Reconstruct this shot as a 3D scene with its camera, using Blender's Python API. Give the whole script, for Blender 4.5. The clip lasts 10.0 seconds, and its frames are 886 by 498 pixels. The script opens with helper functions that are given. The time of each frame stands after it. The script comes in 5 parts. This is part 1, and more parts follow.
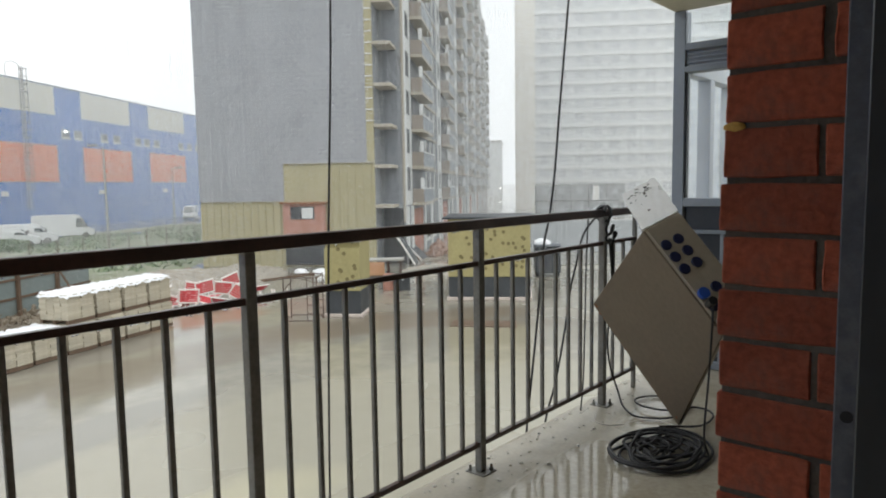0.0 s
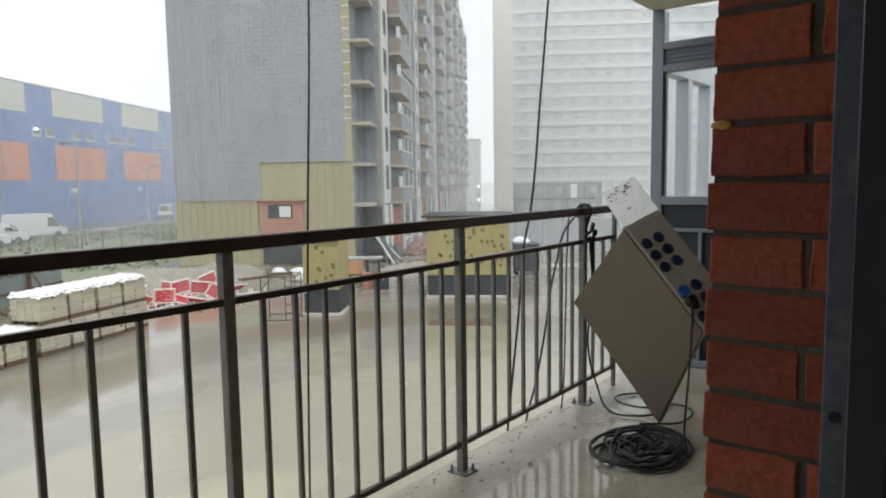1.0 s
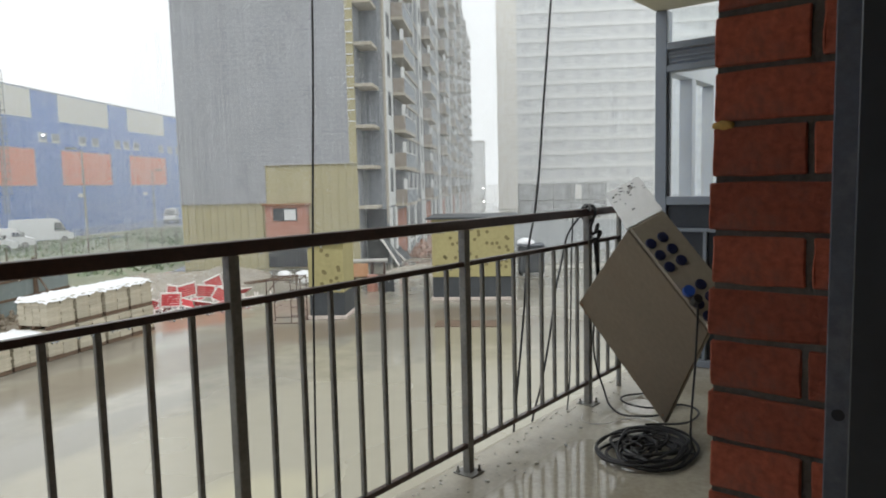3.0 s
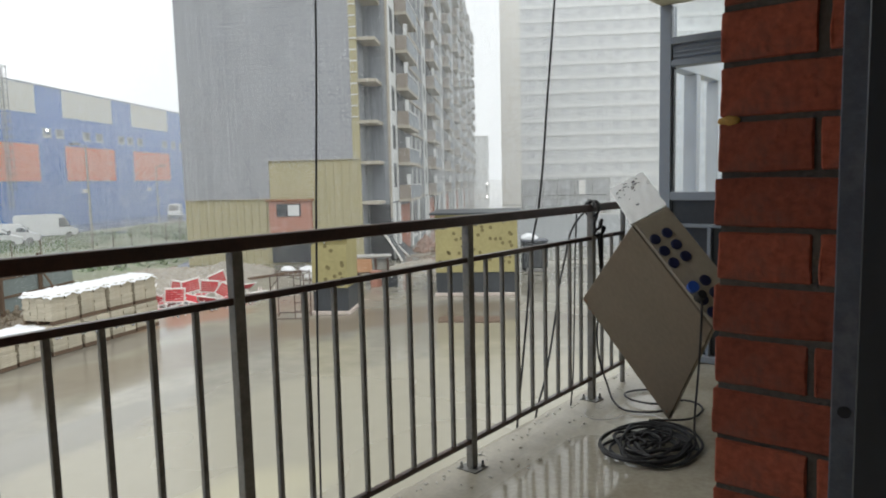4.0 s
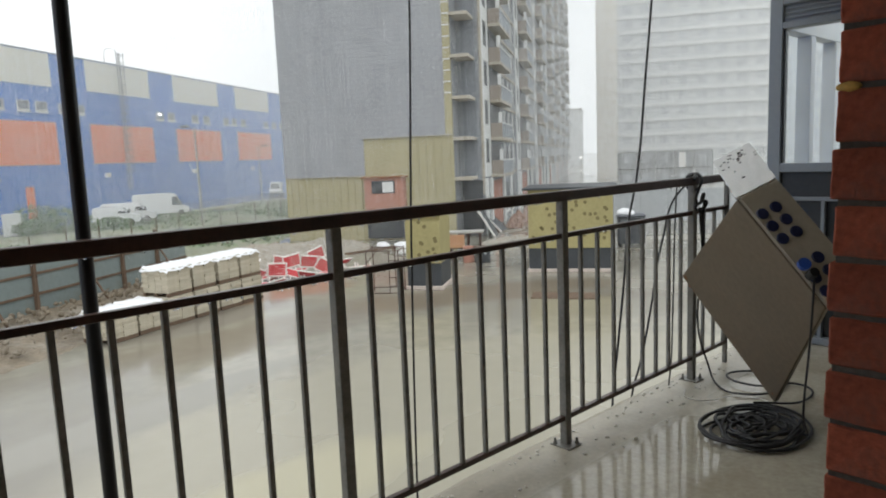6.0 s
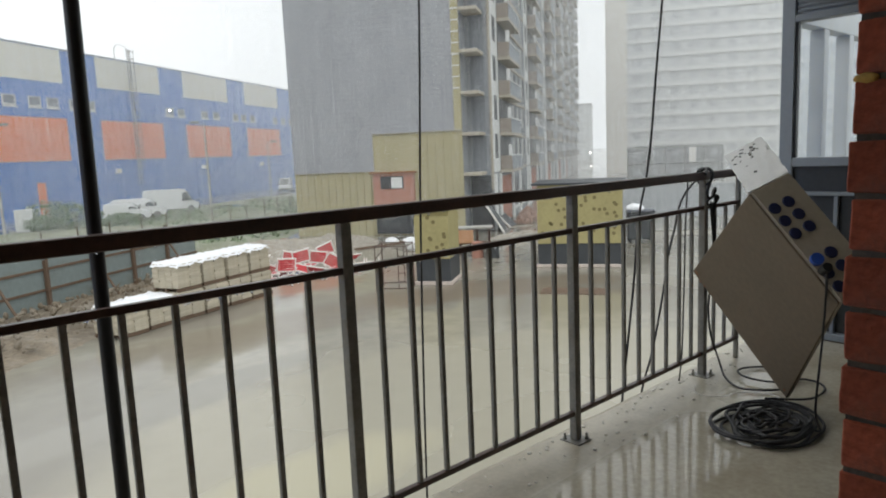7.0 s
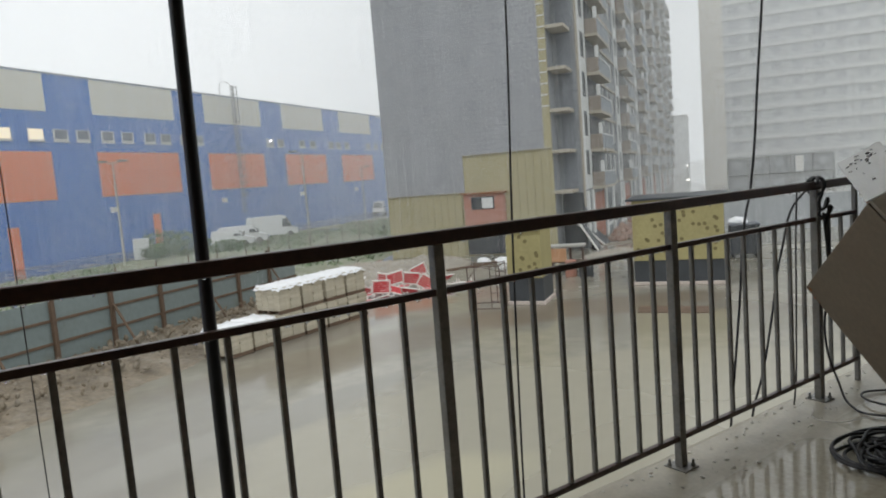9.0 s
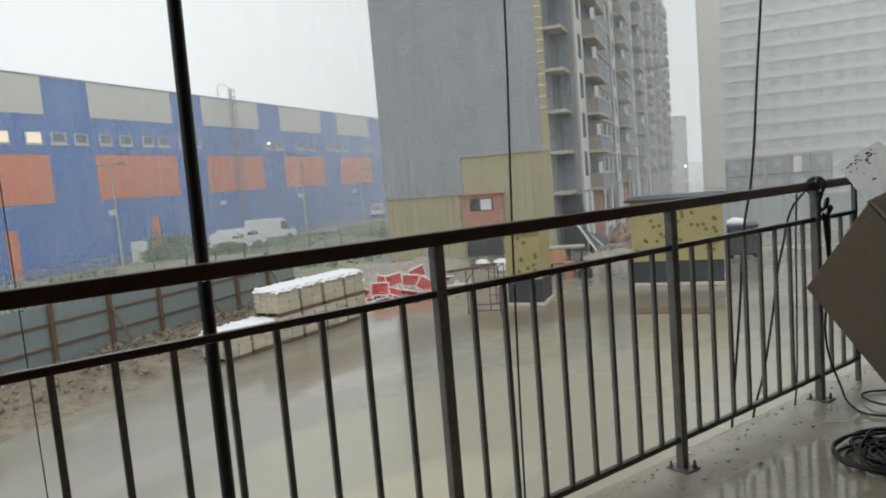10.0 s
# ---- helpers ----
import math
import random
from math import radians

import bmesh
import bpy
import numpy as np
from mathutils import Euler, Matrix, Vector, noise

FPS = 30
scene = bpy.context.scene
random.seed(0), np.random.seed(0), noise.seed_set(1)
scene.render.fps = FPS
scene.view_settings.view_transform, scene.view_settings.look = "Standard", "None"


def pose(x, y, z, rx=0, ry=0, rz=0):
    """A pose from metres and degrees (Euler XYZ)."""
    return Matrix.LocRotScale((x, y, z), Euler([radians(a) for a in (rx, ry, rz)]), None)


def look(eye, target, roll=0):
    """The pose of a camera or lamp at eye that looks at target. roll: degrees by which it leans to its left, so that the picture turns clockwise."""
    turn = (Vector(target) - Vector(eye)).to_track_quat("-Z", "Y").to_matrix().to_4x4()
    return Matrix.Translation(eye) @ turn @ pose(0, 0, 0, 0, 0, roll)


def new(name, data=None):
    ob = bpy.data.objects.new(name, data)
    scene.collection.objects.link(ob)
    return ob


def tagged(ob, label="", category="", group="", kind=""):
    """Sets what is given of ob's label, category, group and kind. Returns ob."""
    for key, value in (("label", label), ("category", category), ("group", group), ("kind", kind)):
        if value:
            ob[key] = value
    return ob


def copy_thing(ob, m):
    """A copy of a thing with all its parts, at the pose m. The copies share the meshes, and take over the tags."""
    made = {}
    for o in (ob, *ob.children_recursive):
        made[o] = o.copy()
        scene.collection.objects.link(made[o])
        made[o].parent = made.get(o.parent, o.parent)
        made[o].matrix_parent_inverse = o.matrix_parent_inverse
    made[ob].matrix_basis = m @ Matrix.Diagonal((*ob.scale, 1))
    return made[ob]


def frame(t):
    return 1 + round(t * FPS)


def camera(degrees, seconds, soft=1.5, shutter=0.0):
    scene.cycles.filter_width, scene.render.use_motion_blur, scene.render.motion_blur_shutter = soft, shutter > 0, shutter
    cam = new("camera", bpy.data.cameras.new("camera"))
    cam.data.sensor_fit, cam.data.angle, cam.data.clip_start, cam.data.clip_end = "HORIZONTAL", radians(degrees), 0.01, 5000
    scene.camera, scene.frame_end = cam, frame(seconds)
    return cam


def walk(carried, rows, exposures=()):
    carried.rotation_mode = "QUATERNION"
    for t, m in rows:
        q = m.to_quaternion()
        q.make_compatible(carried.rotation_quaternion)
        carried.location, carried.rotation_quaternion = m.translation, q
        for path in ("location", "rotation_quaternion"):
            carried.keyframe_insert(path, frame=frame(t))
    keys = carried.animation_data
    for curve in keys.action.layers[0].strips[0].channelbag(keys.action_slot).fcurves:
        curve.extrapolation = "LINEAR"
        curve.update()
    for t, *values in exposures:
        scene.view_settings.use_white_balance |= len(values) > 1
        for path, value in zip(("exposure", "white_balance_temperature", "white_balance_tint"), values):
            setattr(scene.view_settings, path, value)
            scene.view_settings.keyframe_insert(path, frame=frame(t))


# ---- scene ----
cam = camera(66.3, 10.0, soft=1.9)
PATH = [
    (0, (-0.239, 0.15, 1.363), (1.279, 1.437, 1.173), -0.9),
    (0.5, (-0.231, 0.162, 1.364), (1.286, 1.453, 1.181), -1.0),
    (1, (-0.227, 0.172, 1.364), (1.331, 1.411, 1.168), -0.9),
    (1.5, (-0.231, 0.167, 1.363), (1.339, 1.391, 1.17), -0.9),
    (2, (-0.23, 0.168, 1.365), (1.322, 1.416, 1.18), -1.3),
    (2.5, (-0.234, 0.165, 1.364), (1.316, 1.416, 1.176), -1.4),
    (4, (-0.231, 0.168, 1.365), (1.311, 1.426, 1.162), -1.4),
    (4.5, (-0.229, 0.171, 1.363), (1.274, 1.473, 1.157), -1.4),
    (5, (-0.228, 0.172, 1.361), (1.229, 1.524, 1.139), -1.7),
    (5.5, (-0.237, 0.167, 1.368), (1.144, 1.593, 1.125), -2.1),
    (7, (-0.236, 0.174, 1.364), (1.092, 1.643, 1.087), -2.5),
    (7.5, (-0.233, 0.178, 1.367), (1.063, 1.678, 1.102), -2.8),
    (8, (-0.234, 0.181, 1.368), (1.024, 1.715, 1.118), -3.8),
    (8.5, (-0.232, 0.184, 1.365), (0.937, 1.789, 1.13), -4.6),
    (9, (-0.23, 0.185, 1.364), (0.895, 1.826, 1.162), -4.6),
    (9.5, (-0.239, 0.174, 1.363), (0.981, 1.749, 1.187), -3.7),
    (10, (-0.23, 0.195, 1.363), (0.899, 1.834, 1.166), -4.8),
]
walk(cam, [(t, look(eye, target, roll)) for t, eye, target, roll in PATH],
     exposures=[(0, 0.71), (2.5, 0.70), (4.5, 0.69), (5.5, 0.66), (7.5, 0.51), (9.0, 0.29), (10.0, 0.29)])

# ---- world and light ----
world = bpy.data.worlds.new("overcast")
scene.world = world
world.use_nodes = True
wn = world.node_tree.nodes
wl = world.node_tree.links
wn.clear()
w_out = wn.new("ShaderNodeOutputWorld")
w_bg = wn.new("ShaderNodeBackground")
w_sky = wn.new("ShaderNodeTexSky")
w_sky.sky_type = "NISHITA"
w_sky.sun_disc = False
w_sky.sun_elevation = radians(48)
w_sky.sun_rotation = radians(20)
w_sky.dust_density = 8.0
w_mul = wn.new("ShaderNodeVectorMath")
w_mul.operation = "SCALE"
w_mul.inputs["Scale"].default_value = 0.1
w_mix = wn.new("ShaderNodeMix")
w_mix.data_type = "RGBA"
w_mix.inputs["Factor"].default_value = 0.93
w_mix.inputs["B"].default_value = (0.83, 0.87, 0.89, 1)
wl.new(w_sky.outputs["Color"], w_mul.inputs[0])
wl.new(w_mul.outputs["Vector"], w_mix.inputs["A"])
wl.new(w_mix.outputs["Result"], w_bg.inputs["Color"])
w_bg.inputs["Strength"].default_value = 1.0
wl.new(w_bg.outputs["Background"], w_out.inputs["Surface"])
sun_data = bpy.data.lights.new("sun", "SUN")
sun_data.energy = 0.5
sun_data.angle = radians(40)
sun_data.color = (1.0, 0.98, 0.95)
sun = new("sun", sun_data)
sun.matrix_basis = look((0, 0, 60), (25, 45, 0))

# ---- levels and the axes of the site ----
GROUND = -4.2
GRID = 34.0
RAIL_Y = 2.04
CEIL = 2.57
WIN_X = 4.70


def site(u, v, z=GROUND, turn=0.0):
    """A pose on the site's grid: u along the blocks, v across to the shed."""
    a = radians(GRID)
    return pose(u * math.cos(a) - v * math.sin(a), u * math.sin(a) + v * math.cos(a), z, 0, 0, GRID + turn)


# ---- materials ----
def material(name, color, rough=0.7, vary=0.25, scale=1.0, fine=30.0, bump=0.15, metal=0.0, dirt=None, dirt_amount=0.4,
             dirt_scale=0.6, stretch=(1, 1, 1), wet=0.0, island=0.0, coat=0.0, spec=0.5, dist=0.01):
    m = bpy.data.materials.new(name)
    m.use_nodes = True
    n, l = m.node_tree.nodes, m.node_tree.links
    b = n["Principled BSDF"]
    b.inputs["Roughness"].default_value = rough
    b.inputs["Metallic"].default_value = metal
    b.inputs["Specular IOR Level"].default_value = spec
    b.inputs["Coat Weight"].default_value = coat
    b.inputs["Coat Roughness"].default_value = 0.2
    geo = n.new("ShaderNodeTexCoord")
    mp = n.new("ShaderNodeMapping")
    mp.inputs["Scale"].default_value = stretch
    l.new(geo.outputs["Object"], mp.inputs["Vector"])
    big = n.new("ShaderNodeTexNoise")
    big.inputs["Scale"].default_value = scale
    big.inputs["Detail"].default_value = 4
    small = n.new("ShaderNodeTexNoise")
    small.inputs["Scale"].default_value = fine
    small.inputs["Detail"].default_value = 5
    l.new(mp.outputs["Vector"], big.inputs["Vector"])
    l.new(mp.outputs["Vector"], small.inputs["Vector"])
    add = n.new("ShaderNodeMath")
    add.operation = "ADD"
    l.new(big.outputs["Fac"], add.inputs[0])
    l.new(small.outputs["Fac"], add.inputs[1])
    rng = n.new("ShaderNodeMapRange")
    rng.inputs["From Min"].default_value = 0.6
    rng.inputs["From Max"].default_value = 1.4
    rng.inputs["To Min"].default_value = 1 - vary
    rng.inputs["To Max"].default_value = 1 + vary
    l.new(add.outputs["Value"], rng.inputs["Value"])
    val = rng.outputs["Result"]
    if island:
        info = n.new("ShaderNodeObjectInfo")
        r2 = n.new("ShaderNodeMapRange")
        r2.inputs["To Min"].default_value = 1 - island
        r2.inputs["To Max"].default_value = 1 + island
        l.new(info.outputs["Random"], r2.inputs["Value"])
        mm = n.new("ShaderNodeMath")
        mm.operation = "MULTIPLY"
        l.new(val, mm.inputs[0])
        l.new(r2.outputs["Result"], mm.inputs[1])
        val = mm.outputs["Value"]
    sc = n.new("ShaderNodeVectorMath")
    sc.operation = "SCALE"
    sc.inputs[0].default_value = color
    l.new(val, sc.inputs["Scale"])
    col = sc.outputs["Vector"]
    if dirt:
        dn = n.new("ShaderNodeTexNoise")
        dn.inputs["Scale"].default_value = dirt_scale
        dn.inputs["Detail"].default_value = 8
        dn.inputs["Roughness"].default_value = 0.65
        l.new(mp.outputs["Vector"], dn.inputs["Vector"])
        ramp = n.new("ShaderNodeMapRange")
        ramp.interpolation_type = "SMOOTHSTEP"
        ramp.inputs["From Min"].default_value = 0.48
        ramp.inputs["From Max"].default_value = 0.68
        ramp.inputs["To Max"].default_value = dirt_amount
        l.new(dn.outputs["Fac"], ramp.inputs["Value"])
        mix = n.new("ShaderNodeMix")
        mix.data_type = "RGBA"
        mix.inputs["B"].default_value = (*dirt, 1)
        l.new(ramp.outputs["Result"], mix.inputs["Factor"])
        l.new(col, mix.inputs["A"])
        col = mix.outputs["Result"]
    l.new(col, b.inputs["Base Color"])
    if wet:
        wt = n.new("ShaderNodeTexNoise")
        wt.inputs["Scale"].default_value = wet
        wt.inputs["Detail"].default_value = 3
        l.new(mp.outputs["Vector"], wt.inputs["Vector"])
        wr = n.new("ShaderNodeMapRange")
        wr.interpolation_type = "SMOOTHSTEP"
        wr.inputs["From Min"].default_value = 0.34
        wr.inputs["From Max"].default_value = 0.52
        wr.inputs["To Min"].default_value = rough
        wr.inputs["To Max"].default_value = 0.07
        l.new(wt.outputs["Fac"], wr.inputs["Value"])
        l.new(wr.outputs["Result"], b.inputs["Roughness"])
    if bump:
        bp = n.new("ShaderNodeBump")
        bp.inputs["Strength"].default_value = bump
        bp.inputs["Distance"].default_value = dist
        l.new(add.outputs["Value"], bp.inputs["Height"])
        l.new(bp.outputs["Normal"], b.inputs["Normal"])
    return m


CONCRETE = material("concrete", (0.40, 0.39, 0.36), 0.75, 0.2, 0.8, 25, 0.2, dirt=(0.25, 0.23, 0.2))
SLAB = material("slab_concrete", (0.445, 0.408, 0.325), 0.32, 0.2, 1.5, 40, 0.10, dirt=(0.27, 0.225, 0.16), dirt_scale=2.0, wet=0.9, dist=0.002)
sn, sl = SLAB.node_tree.nodes, SLAB.node_tree.links
s_sep = sn.new("ShaderNodeSeparateXYZ")
s_rng = sn.new("ShaderNodeMapRange")
s_rng.interpolation_type = "SMOOTHSTEP"
s_rng.inputs["From Min"].default_value = 1.79
s_rng.inputs["From Max"].default_value = 1.87
s_mix = sn.new("ShaderNodeMix")
s_mix.inputs["B"].default_value = 0.33
s_bsdf = sn["Principled BSDF"]
sl.new(sn["Texture Coordinate"].outputs["Object"], s_sep.inputs[0])
sl.new(s_sep.outputs["Y"], s_rng.inputs["Value"])
sl.new(s_rng.outputs["Result"], s_mix.inputs["Factor"])
sl.new(s_bsdf.inputs["Roughness"].links[0].from_socket, s_mix.inputs["A"])
sl.new(s_mix.outputs["Result"], s_bsdf.inputs["Roughness"])
SOFFIT = material("soffit_plaster", (0.62, 0.58, 0.46), 0.85, 0.1, 0.8, 40, 0.1)
PLASTER = material("room_plaster", (0.35, 0.32, 0.29), 0.9, 0.15, 1.0, 30, 0.2)
BRICK = material("red_brick", (0.36, 0.088, 0.046), 0.85, 0.42, 9, 80, 0.6, dirt=(0.17, 0.085, 0.065), dirt_scale=9, dirt_amount=0.75, island=0.25, dist=0.006)
MORTAR = material("mortar", (0.115, 0.10, 0.085), 0.95, 0.3, 8, 90, 0.7, dist=0.006)
RUSTY = material("brown_paint", (0.060, 0.030, 0.022), 0.4, 0.35, 5, 60, 0.25, dirt=(0.10, 0.045, 0.025), dirt_scale=8, coat=0.3, dist=0.003)
STEEL = material("grey_paint", (0.21, 0.205, 0.185), 0.4, 0.3, 5, 70, 0.2, dirt=(0.09, 0.06, 0.045), dirt_scale=7, coat=0.2, dist=0.003)
GALV = material("steel_frame", (0.11, 0.12, 0.14), 0.5, 0.25, 6, 60, 0.2, metal=0.3, dirt=(0.22, 0.22, 0.23), dirt_scale=14, dirt_amount=0.4)
ALU = material("window_profile", (0.25, 0.28, 0.32), 0.4, 0.08, 2, 30, 0.05)
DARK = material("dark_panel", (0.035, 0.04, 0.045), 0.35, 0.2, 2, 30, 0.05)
WET = material("wet_ground", (0.29, 0.272, 0.22), 0.34, 0.25, 0.12, 1.6, 0.10, dirt=(0.225, 0.20, 0.155), dirt_scale=0.10, dirt_amount=0.9, wet=0.11, dist=0.02)


def stain(mat, u, v, ru, rv, turn, color, rough, amount=0.85, soft=0.35, seed=0.0, ragged=0.5):
    """An irregular wet or silty patch on the yard, an ellipse of radii ru, rv with a frayed edge."""
    n, l = mat.node_tree.nodes, mat.node_tree.links
    b = n["Principled BSDF"]
    c = site(u, v).translation
    mp = n.new("ShaderNodeMapping")
    mp.vector_type = "TEXTURE"
    mp.inputs["Location"].default_value = (c.x, c.y, 0)
    mp.inputs["Rotation"].default_value = (0, 0, radians(GRID + turn))
    mp.inputs["Scale"].default_value = (ru, rv, 1)
    l.new(n["Texture Coordinate"].outputs["Object"], mp.inputs["Vector"])
    ln = n.new("ShaderNodeVectorMath")
    ln.operation = "LENGTH"
    l.new(mp.outputs["Vector"], ln.inputs[0])
    tex = n.new("ShaderNodeTexNoise")
    tex.noise_dimensions = "4D"
    tex.inputs["W"].default_value = seed
    tex.inputs["Scale"].default_value = 0.45
    tex.inputs["Detail"].default_value = 5
    l.new(n["Texture Coordinate"].outputs["Object"], tex.inputs["Vector"])
    add = n.new("ShaderNodeMath")
    add.operation = "MULTIPLY_ADD"
    add.inputs[1].default_value = ragged * 2
    l.new(tex.outputs["Fac"], add.inputs[0])
    l.new(ln.outputs["Value"], add.inputs[2])
    rng = n.new("ShaderNodeMapRange")
    rng.interpolation_type = "SMOOTHSTEP"
    rng.inputs["From Min"].default_value = 1 + ragged - soft
    rng.inputs["From Max"].default_value = 1 + ragged + soft
    rng.inputs["To Min"].default_value = amount
    rng.inputs["To Max"].default_value = 0.0
    l.new(add.outputs["Value"], rng.inputs["Value"])
    mix = n.new("ShaderNodeMix")
    mix.data_type = "RGBA"
    mix.inputs["B"].default_value = (*color, 1)
    l.new(rng.outputs["Result"], mix.inputs["Factor"])
    l.new(b.inputs["Base Color"].links[0].from_socket, mix.inputs["A"])
    l.new(mix.outputs["Result"], b.inputs["Base Color"])
    mr = n.new("ShaderNodeMix")
    l.new(rng.outputs["Result"], mr.inputs["Factor"])
    l.new(b.inputs["Roughness"].links[0].from_socket, mr.inputs["A"])
    mr.inputs["B"].default_value = rough
    l.new(mr.outputs["Result"], b.inputs["Roughness"])


stain(WET, 8.0, -1.0, 13.3, 11.2, 0, (0.345, 0.322, 0.25), 0.3, 0.75, 0.035, 1.0, 0.06)
stain(WET, 20.0, 11.4, 7.5, 1.7, -36, (0.20, 0.168, 0.125), 0.2, 0.7, 0.4, 2.0)
stain(WET, 27.0, 5.0, 6.0, 1.8, -60, (0.195, 0.16, 0.115), 0.25, 0.9, 0.4, 3.0)
stain(WET, 26.8, 13.7, 3.2, 1.3, -40, (0.30, 0.175, 0.10), 0.25, 0.75, 0.4, 4.0)
stain(WET, 9.5, 12.2, 7.0, 2.4, 12, (0.20, 0.185, 0.15), 0.16, 0.8, 0.5, 5.0)
stain(WET, 22.0, 14.0, 3.4, 1.0, -15, (0.22, 0.20, 0.165), 0.04, 0.9, 0.25, 6.0)
stain(WET, 13.0, 10.6, 4.6, 0.8, -22, (0.24, 0.225, 0.185), 0.04, 0.9, 0.25, 7.0)
stain(WET, 10.4, 5.4, 2.4, 1.1, -35, (0.43, 0.40, 0.28), 0.45, 0.7, 0.3, 8.0)
stain(WET, 24.5, 0.6, 5.0, 1.5, -80, (0.26, 0.24, 0.19), 0.05, 0.8, 0.4, 9.0)
GREY = material("grey_cladding", (0.315, 0.325, 0.34), 0.6, 0.08, 0.25, 3.0, 0.1, dirt=(0.25, 0.26, 0.27), dirt_scale=0.3, spec=0.5)
gn, gl = GREY.node_tree.nodes, GREY.node_tree.links
g_sep = gn.new("ShaderNodeSeparateXYZ")
g_com = gn.new("ShaderNodeCombineXYZ")
g_brk = gn.new("ShaderNodeTexBrick")
g_brk.inputs["Scale"].default_value = 1.0
g_brk.inputs["Brick Width"].default_value = 0.62
g_brk.inputs["Row Height"].default_value = 0.31
g_brk.inputs["Mortar Size"].default_value = 0.03
g_brk.inputs["Color1"].default_value = (0.95, 0.95, 0.955, 1)
g_brk.inputs["Color2"].default_value = (1.04, 1.04, 1.04, 1)
g_brk.inputs["Mortar"].default_value = (0.78, 0.78, 0.80, 1)
g_mul = gn.new("ShaderNodeMix")
g_mul.data_type = "RGBA"
g_mul.blend_type = "MULTIPLY"
g_mul.inputs["Factor"].default_value = 1.0
gl.new(gn["Texture Coordinate"].outputs["Object"], g_sep.inputs[0])
gl.new(g_sep.outputs["Y"], g_com.inputs["X"])
gl.new(g_sep.outputs["Z"], g_com.inputs["Y"])
gl.new(g_com.outputs[0], g_brk.inputs["Vector"])
g_from = gn["Principled BSDF"].inputs["Base Color"].links[0].from_socket
gl.new(g_from, g_mul.inputs["A"])
gl.new(g_brk.outputs["Color"], g_mul.inputs["B"])
gl.new(g_mul.outputs["Result"], gn["Principled BSDF"].inputs["Base Color"])
# Paler and less yellow than the insulation on the shafts.
WOOL_PALE = material("pale_insulation", (0.385, 0.35, 0.215), 0.9, 0.14, 0.5, 6, 0.3, dirt=(0.36, 0.32, 0.2), dirt_scale=0.5)
WOOL = material("yellow_insulation", (0.345, 0.305, 0.145), 0.9, 0.15, 0.7, 8, 0.3, dirt=(0.36, 0.30, 0.16), dirt_scale=0.8)
PLINTH = material("plinth", (0.52, 0.45, 0.40), 0.8, 0.2, 2, 20, 0.2)
FIXING = material("fixing_disc", (0.17, 0.14, 0.06), 0.8, 0.3, 3, 20, 0.1)
SLABEDGE = material("slab_edge", (0.42, 0.38, 0.31), 0.8, 0.15, 0.6, 8, 0.15, dirt=(0.3, 0.3, 0.28))
LOGGIA = material("raw_wall", (0.25, 0.265, 0.28), 0.85, 0.2, 0.5, 6, 0.2, dirt=(0.22, 0.21, 0.2), dirt_scale=0.4)
RECESS_SHADE = material("recess_shade", (0.19, 0.205, 0.225), 0.85, 0.15, 0.5, 6, 0.2)
PARBROWN = material("parapet_brown", (0.27, 0.235, 0.20), 0.8, 0.15, 0.5, 6, 0.15)
PARGREY = material("parapet_grey", (0.25, 0.275, 0.30), 0.6, 0.12, 0.5, 6, 0.1)
PALE = material("pale_panel", (0.62, 0.63, 0.62), 0.7, 0.1, 0.4, 6, 0.1)
BLUE = material("blue_sheet", (0.045, 0.195, 0.60), 0.45, 0.08, 0.15, 2, 0.05, coat=0.3)
ORANGE = material("orange_sheet", (0.88, 0.23, 0.065), 0.45, 0.06, 0.2, 2, 0.05, coat=0.3)
CREAM = material("cream_sheet", (0.76, 0.74, 0.64), 0.5, 0.06, 0.2, 2, 0.05)
# Tower colours pale and close together, with the rain haze put into them.
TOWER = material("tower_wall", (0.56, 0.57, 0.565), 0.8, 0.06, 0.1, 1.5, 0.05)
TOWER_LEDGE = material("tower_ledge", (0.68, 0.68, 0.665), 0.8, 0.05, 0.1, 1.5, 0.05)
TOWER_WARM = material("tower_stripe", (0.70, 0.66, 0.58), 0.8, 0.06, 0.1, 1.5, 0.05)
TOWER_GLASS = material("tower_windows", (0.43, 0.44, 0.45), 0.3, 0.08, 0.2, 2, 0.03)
MUD = material("mud", (0.185, 0.15, 0.105), 0.65, 0.45, 0.7, 6, 1.0, dirt=(0.30, 0.27, 0.22), dirt_scale=0.9, dirt_amount=0.6, dist=0.06)
SHEET = material("fence_sheet", (0.20, 0.24, 0.235), 0.5, 0.15, 0.4, 5, 0.1, dirt=(0.15, 0.15, 0.12), dirt_scale=0.7)
TIMBER = material("wet_timber", (0.13, 0.085, 0.055), 0.7, 0.3, 2, 30, 0.3, stretch=(1, 1, 0.2))
BLOCK = material("sand_lime_block", (0.47, 0.425, 0.33), 0.85, 0.15, 2, 20, 0.25, dirt=(0.4, 0.34, 0.24), dirt_scale=3, island=0.12)
CRUMB = material("pale_crumb", (0.72, 0.70, 0.64), 0.8, 0.1, 3, 20, 0.0)
FILM = material("white_film", (0.82, 0.83, 0.84), 0.3, 0.06, 2, 12, 0.4, coat=0.2, dist=0.03)
REDPLASTIC = material("red_plastic", (0.60, 0.075, 0.085), 0.4, 0.12, 2, 20, 0.1)
WHITEPLASTIC = material("white_plastic", (0.78, 0.76, 0.72), 0.4, 0.1, 2, 20, 0.1)
VANWHITE = material("van_paint", (0.80, 0.81, 0.81), 0.3, 0.04, 1, 10, 0.0, coat=0.5)
